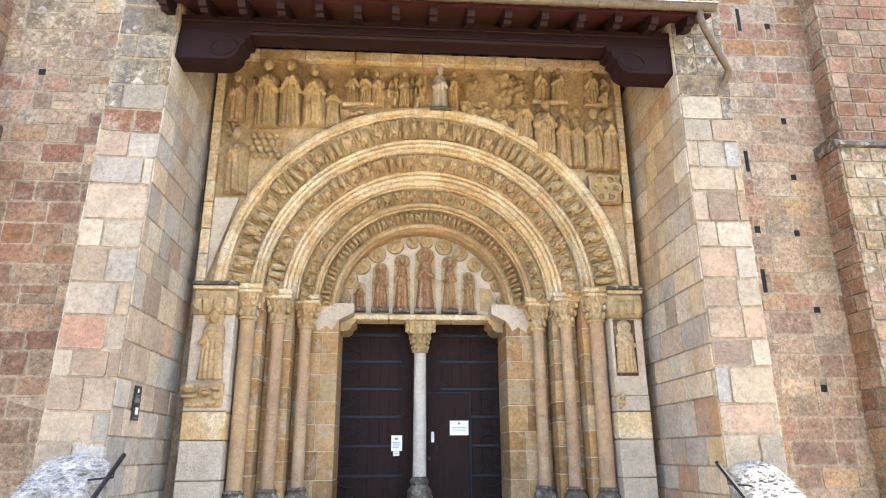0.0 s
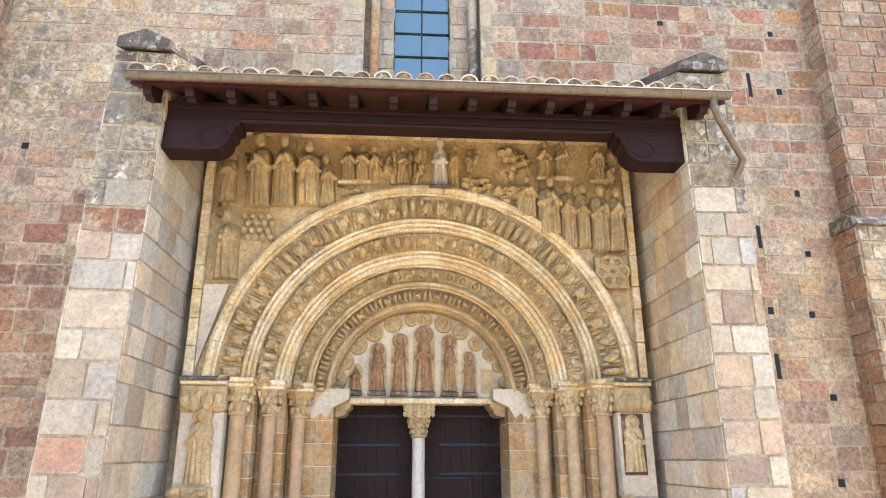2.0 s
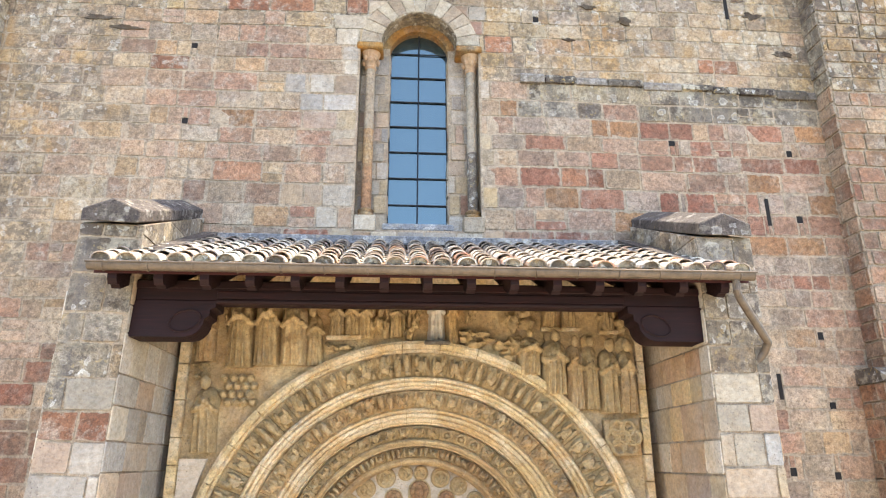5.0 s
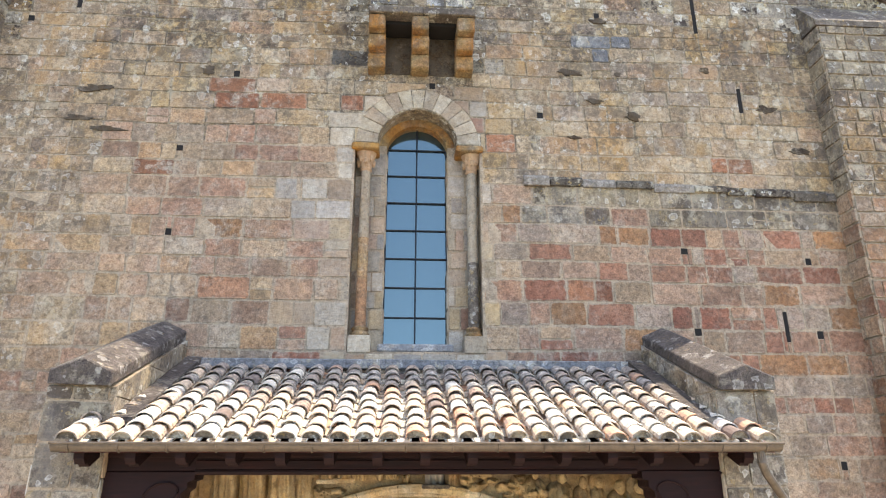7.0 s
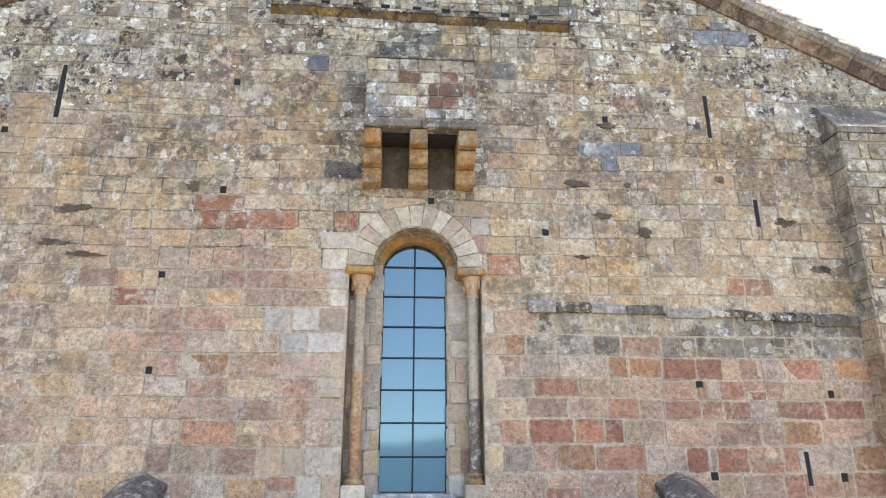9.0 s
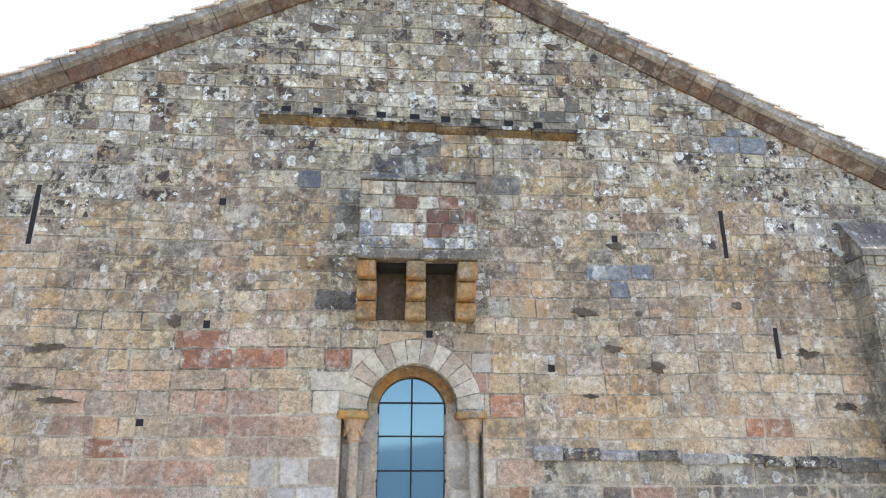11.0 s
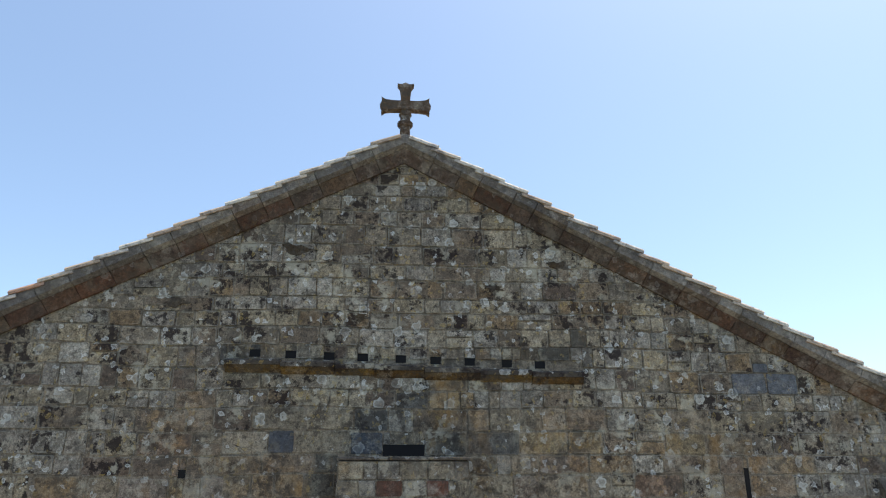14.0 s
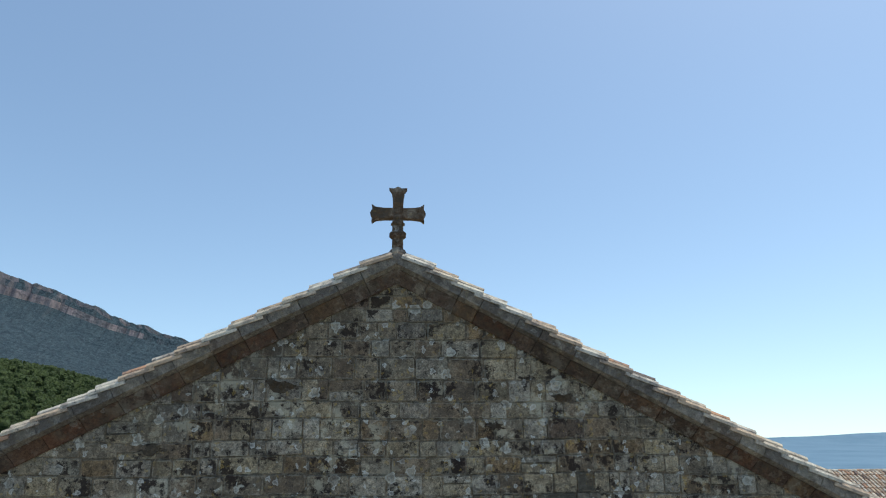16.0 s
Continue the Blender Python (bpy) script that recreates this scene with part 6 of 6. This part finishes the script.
# ---- stair parapets and handrails ----
for s, xi, xo, z0 in ((-1, 3.1, 3.78, 1.37), (1, 3.03, 3.6, 1.27)):
    para = tagged(new("wall_parapet_left" if s < 0 else "wall_parapet_right"), "sloping stair parapet with a rounded pebbled top", "parapet", kind="structure")
    bm = bmesh.new()
    rows = []
    for i in range(25):
        d = 3.6 * i / 24
        y, z = 7.36 - d, z0 - 0.62 * d
        row = [bm.verts.new((s * xi, y, -1.6))]
        for k in range(9):
            a = math.pi * k / 8
            xm, hw = (xi + xo) / 2, (xo - xi) / 2
            row.append(bm.verts.new((s * (xm - hw * math.cos(a)), y, z - 0.12 + 0.13 * math.sin(a) + 0.012 * noise.noise(Vector((k, d * 9, s))))))
        row.append(bm.verts.new((s * xo, y, -1.6)))
        rows.append(row)
    for a, b in zip(rows, rows[1:]):
        for k in range(len(a) - 1):
            bm.faces.new((a[k], a[k + 1], b[k + 1], b[k]))
    bm.faces.new(rows[0])
    bm.faces.new(rows[-1][::-1])
    part("body", bm, PEBBLE, para)
    peb = bmesh.new()
    for k in range(420):
        d, u = rng.uniform(0.0, 1.6), rng.uniform(0.03, 0.97)
        a = math.pi * u
        xm, hw = (xi + xo) / 2, (xo - xi) / 2
        r0 = rng.uniform(0.008, 0.02)
        q = bmesh.ops.create_icosphere(peb, subdivisions=1, radius=r0)
        bmesh.ops.transform(peb, matrix=Matrix.Translation((s * (xm - hw * math.cos(a)), 7.35 - d, z0 - 0.62 * d - 0.12 + 0.13 * math.sin(a))) @ Matrix.Diagonal((1.4, 1.2, 0.5, 1)), verts=q["verts"])
    ob = part("pebbles", peb, PEBBLE, para)
    ob["kind"] = "stuff"
    rail = thing("handrail", "dark round metal handrail along the stair parapet", "handrail", group="stair handrails")
    xr = s * (2.93 if s < 0 else 2.84)
    part("bar", tube(bmesh.new(), [(xr, 7.18, z0 + 0.0), (xr, 5.2, z0 - 1.26), (xr, 4.2, z0 - 1.88)], 0.022, 12), DARKIRON, rail)
    for y in (7.0, 5.6):
        zz = z0 + 0.0 - 0.636 * (7.18 - y)
        part("bracket", tube(bmesh.new(), [(xr, y, zz), (xr, y, zz - 0.08), (s * (xi + 0.05), y, zz - 0.1)], 0.01, 8), DARKIRON, rail)

# fuse each carved figure into one worn surface
for ob in FUSED:
    mod = ob.modifiers.new("fuse", "REMESH")
    mod.mode, mod.voxel_size, mod.use_smooth_shade = "VOXEL", 0.0095, True
graph = bpy.context.evaluated_depsgraph_get()
for ob in FUSED:
    me = bpy.data.meshes.new_from_object(ob.evaluated_get(graph))
    ob.modifiers.clear()
    ob.data = me

# ---- country round the church ----
def foliage(name, dark, light, scale):
    n = Nodes(name)
    f = n.noise(scale, 6.0, 0.75)
    g = n.noise(scale * 7, 4.0, 0.7)
    col = n.ramp(f, [(0.3, dark), (0.7, light)])
    col = n.mix(0.7, col, n.ramp(g, [(0.3, (0.45, 0.45, 0.5)), (0.7, (1.4, 1.4, 1.3))]), "MULTIPLY")
    n.bump(f, 1.0, 1.0 / scale)
    return n


def mountain_stone():
    n = foliage("hazed_wooded_slope_and_cliff", (0.030, 0.060, 0.064), (0.060, 0.098, 0.092), 0.03)
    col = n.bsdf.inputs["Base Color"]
    # forest colours shifted to blue-grey: aerial haze mixed into the base
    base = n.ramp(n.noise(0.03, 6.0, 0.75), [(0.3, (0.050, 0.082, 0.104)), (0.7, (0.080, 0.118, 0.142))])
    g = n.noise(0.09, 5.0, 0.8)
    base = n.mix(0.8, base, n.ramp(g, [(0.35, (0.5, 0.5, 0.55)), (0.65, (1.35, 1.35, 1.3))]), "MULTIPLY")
    normal = n.node("ShaderNodeSeparateXYZ", Vector=n.node("ShaderNodeNewGeometry").outputs["True Normal"]).outputs["Z"]
    rock = n.ramp(n.noise(0.03, 6.0, 0.8, (1.0, 1.0, 0.15)), [(0.3, srgb(104, 104, 118)), (0.5, srgb(152, 140, 142)), (0.7, srgb(184, 166, 160))])
    return n.done(n.mix(n.grey(normal, 0.28, 0.5, 1.0, 0.0), base, rock), 0.95)


bm = bmesh.new()
rows = []
N = 240
for i in range(N + 1):
    x = -2600 + 2300 * i / N
    # crest falls towards the right
    crest = np.interp(x, [-2600, -1800, -1356, -1165, -973, -785, -720, -600, -300], [640, 560, 466, 406, 322, 258, 240, 180, 20])
    jag = 10 * noise.noise(Vector((x * 0.018, 0, 0))) + 6 * noise.noise(Vector((x * 0.06, 1, 0)))
    drop = np.interp(x, [-1400, -1356, -785, -740, -700], [70, 70, 36, 22, 0])
    row = []
    col = 26 * noise.noise(Vector((x * 0.035, 4, 0))) + 14 * noise.noise(Vector((x * 0.11, 9, 0)))
    for dy, z in ((500, crest * 0.7), (60, crest + jag - 4), (6, crest + jag), (0 + col * 0.3, crest + jag - 8 - drop * 0.1), (-14 + col, crest - drop * 0.55), (-24 + col, crest - drop),
                  (-120, crest - drop - 60), (-260, crest - drop - 125), (-420, crest - drop - 190), (-620, crest - drop - 260), (-900, crest - drop - 330), (-1300, -200)):
        zz = z + (8 * noise.noise(Vector((x * 0.02, dy * 0.02, 7))) if dy < -60 else 0)
        row.append(bm.verts.new((x, 2200 + dy, zz)))
    rows.append(row)
for a, b in zip(rows, rows[1:]):
    for k in range(len(a) - 1):
        bm.faces.new((a[k], a[k + 1], b[k + 1], b[k]))
tagged(part("backdrop_mountain", bm, mountain_stone()), "long wooded mountain with a pale rock cliff along its crest, tinted blue for haze", "mountain", kind="structure")

hill_mat = foliage("green_wood", (0.026, 0.048, 0.012), (0.085, 0.118, 0.034), 0.25)
n = hill_mat
f = n.noise(0.2, 6.0, 0.75)
g = n.noise(1.6, 4.0, 0.7)
col = n.mix(0.8, n.ramp(f, [(0.3, (0.03, 0.052, 0.014)), (0.7, (0.088, 0.115, 0.036))]), n.ramp(g, [(0.35, (0.35, 0.38, 0.35)), (0.65, (1.45, 1.45, 1.3))]), "MULTIPLY")
HILL = n.done(col, 0.9)


def hill_z(x, y):
    ridge = np.interp(x, [-620, -420, -250, -223, -186, -120, -40], [70, 62, 46, 42, 32.5, 14, -30])
    return ridge - 0.22 * max(0, 420 - y) - 0.15 * max(0, y - 420)


verts, faces = [], []
for i in range(60):
    for j in range(24):
        x, y = -640 + 620 * i / 59, 250 + 330 * j / 23
        verts.append((x, y, hill_z(x, y) - 1.5))
for i in range(59):
    for j in range(23):
        faces.append((i * 24 + j, (i + 1) * 24 + j, (i + 1) * 24 + j + 1, i * 24 + j + 1))
tagged(link("backdrop_hill", mesh_of("hill", verts, faces), HILL), "rounded green hill under trees", "hill", kind="structure")
fr = random.Random(5)
ico = bmesh.new()
bmesh.ops.create_icosphere(ico, subdivisions=2, radius=1.0)
iv, iff = [v.co.copy() for v in ico.verts], [tuple(v.index for v in f.verts) for f in ico.faces]
ico.free()
verts, faces = [], []
for k in range(2600):
    x, y = fr.uniform(-330, -140), fr.uniform(318, 432)
    r = fr.uniform(1.0, 2.6)
    off = Vector((fr.uniform(0, 50), fr.uniform(0, 50), 0))
    o = len(verts)
    cz = hill_z(x, y) + r * 0.3
    for v in iv:
        q = 1 + 0.7 * noise.noise(v * 2.3 + off)
        verts.append((x + v.x * r * q, y + v.y * r * q, cz + v.z * r * q * 1.1))
    faces.extend(tuple(o + i for i in f) for f in iff)
tagged(link("woodland", mesh_of("woodland", verts, faces), HILL), "dense green holm oak wood covering the hill", "woodland", kind="stuff")

# the blue haze of distance is put into the base colour
n = Nodes("haze_tinted_hills")
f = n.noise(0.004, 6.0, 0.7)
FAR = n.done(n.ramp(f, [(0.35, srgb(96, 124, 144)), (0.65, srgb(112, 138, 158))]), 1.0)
bm = bmesh.new()
rows = []
for i in range(90):
    x = 1200 + 2500 * i / 89
    top = -140 + 26 * noise.noise(Vector((x * 0.0012, 2, 0))) + 5 * noise.noise(Vector((x * 0.006, 3, 0))) + max(0, x - 2500) * 0.05
    rows.append([bm.verts.new((x * 0.3, 1250, -300)), bm.verts.new((x * 0.37, 1500, -148)), bm.verts.new((x * 0.9, 3600, -172)), bm.verts.new((x, 4000, top)), bm.verts.new((x, 4300, -420))])
for a, b in zip(rows, rows[1:]):
    for k in range(4):
        bm.faces.new((a[k], a[k + 1], b[k + 1], b[k]))
tagged(part("backdrop_hills", bm, FAR), "far hills along the horizon with blue haze in their colour", "hills", kind="structure")

# wooded rise on the far side of the forecourt, mirrored in the window glass
bm = bmesh.new()
rows = []
for i in range(120):
    x = -900 + 1800 * i / 119
    top = 26 + 16 * noise.noise(Vector((x * 0.006, 5, 0))) + 4 * noise.noise(Vector((x * 0.03, 6, 0)))
    rows.append([bm.verts.new((x, y, z)) for y, z in ((-330, -30), (-420, top * 0.5), (-520, top * 0.9), (-600, top), (-800, -60))])
for a, b in zip(rows, rows[1:]):
    for k in range(4):
        bm.faces.new((a[k], a[k + 1], b[k + 1], b[k]))
# FAR gives the rise its haze as plain colour too
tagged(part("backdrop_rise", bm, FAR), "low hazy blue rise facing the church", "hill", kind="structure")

# neighbouring building with a tiled roof
house = thing("monastery_wing", "long stone wing with a weathered clay tile roof", "building", (32, 44, -1.6))
part("wall", a_box(-12, 12, -5, 5, -20, 10.6), ZONES["tan_joined"], house)
bm = prism(bmesh.new(), [(-5.6, 10.3), (0, 13.2), (5.6, 10.3), (5.6, 10.6), (0, 13.9), (-5.6, 10.6)], -12.6, 12.6, swap)
part("roof", bm, TILE, house)
tv, tf = [], []
sl = math.atan2(3.3, 5.6)
for c in range(100):
    for r in range(15):
        mm = pose(-12.5 + 0.25 * c, -5.7, 10.62, math.degrees(sl), 0, 0) @ pose(0, 0.43 * r, 0.02, -2)
        o = len(tv)
        tv += [mm @ Vector(v) for v in TILE_V]
        tf += [tuple(o + i for i in f) for f in TILE_F]
ob = link("roof_tiles", mesh_of("roof_tiles", tv, tf), TILE_JOINED, house)
ob["kind"] = "stuff"
bm = bmesh.new()
for c in range(60):
    tube(bm, [(-12.6 + 0.42 * c, 0, 13.92), (-12.2 + 0.42 * c, 0, 13.92)], 0.11, 8)
part("ridge_tiles", bm, TILE_JOINED, house)
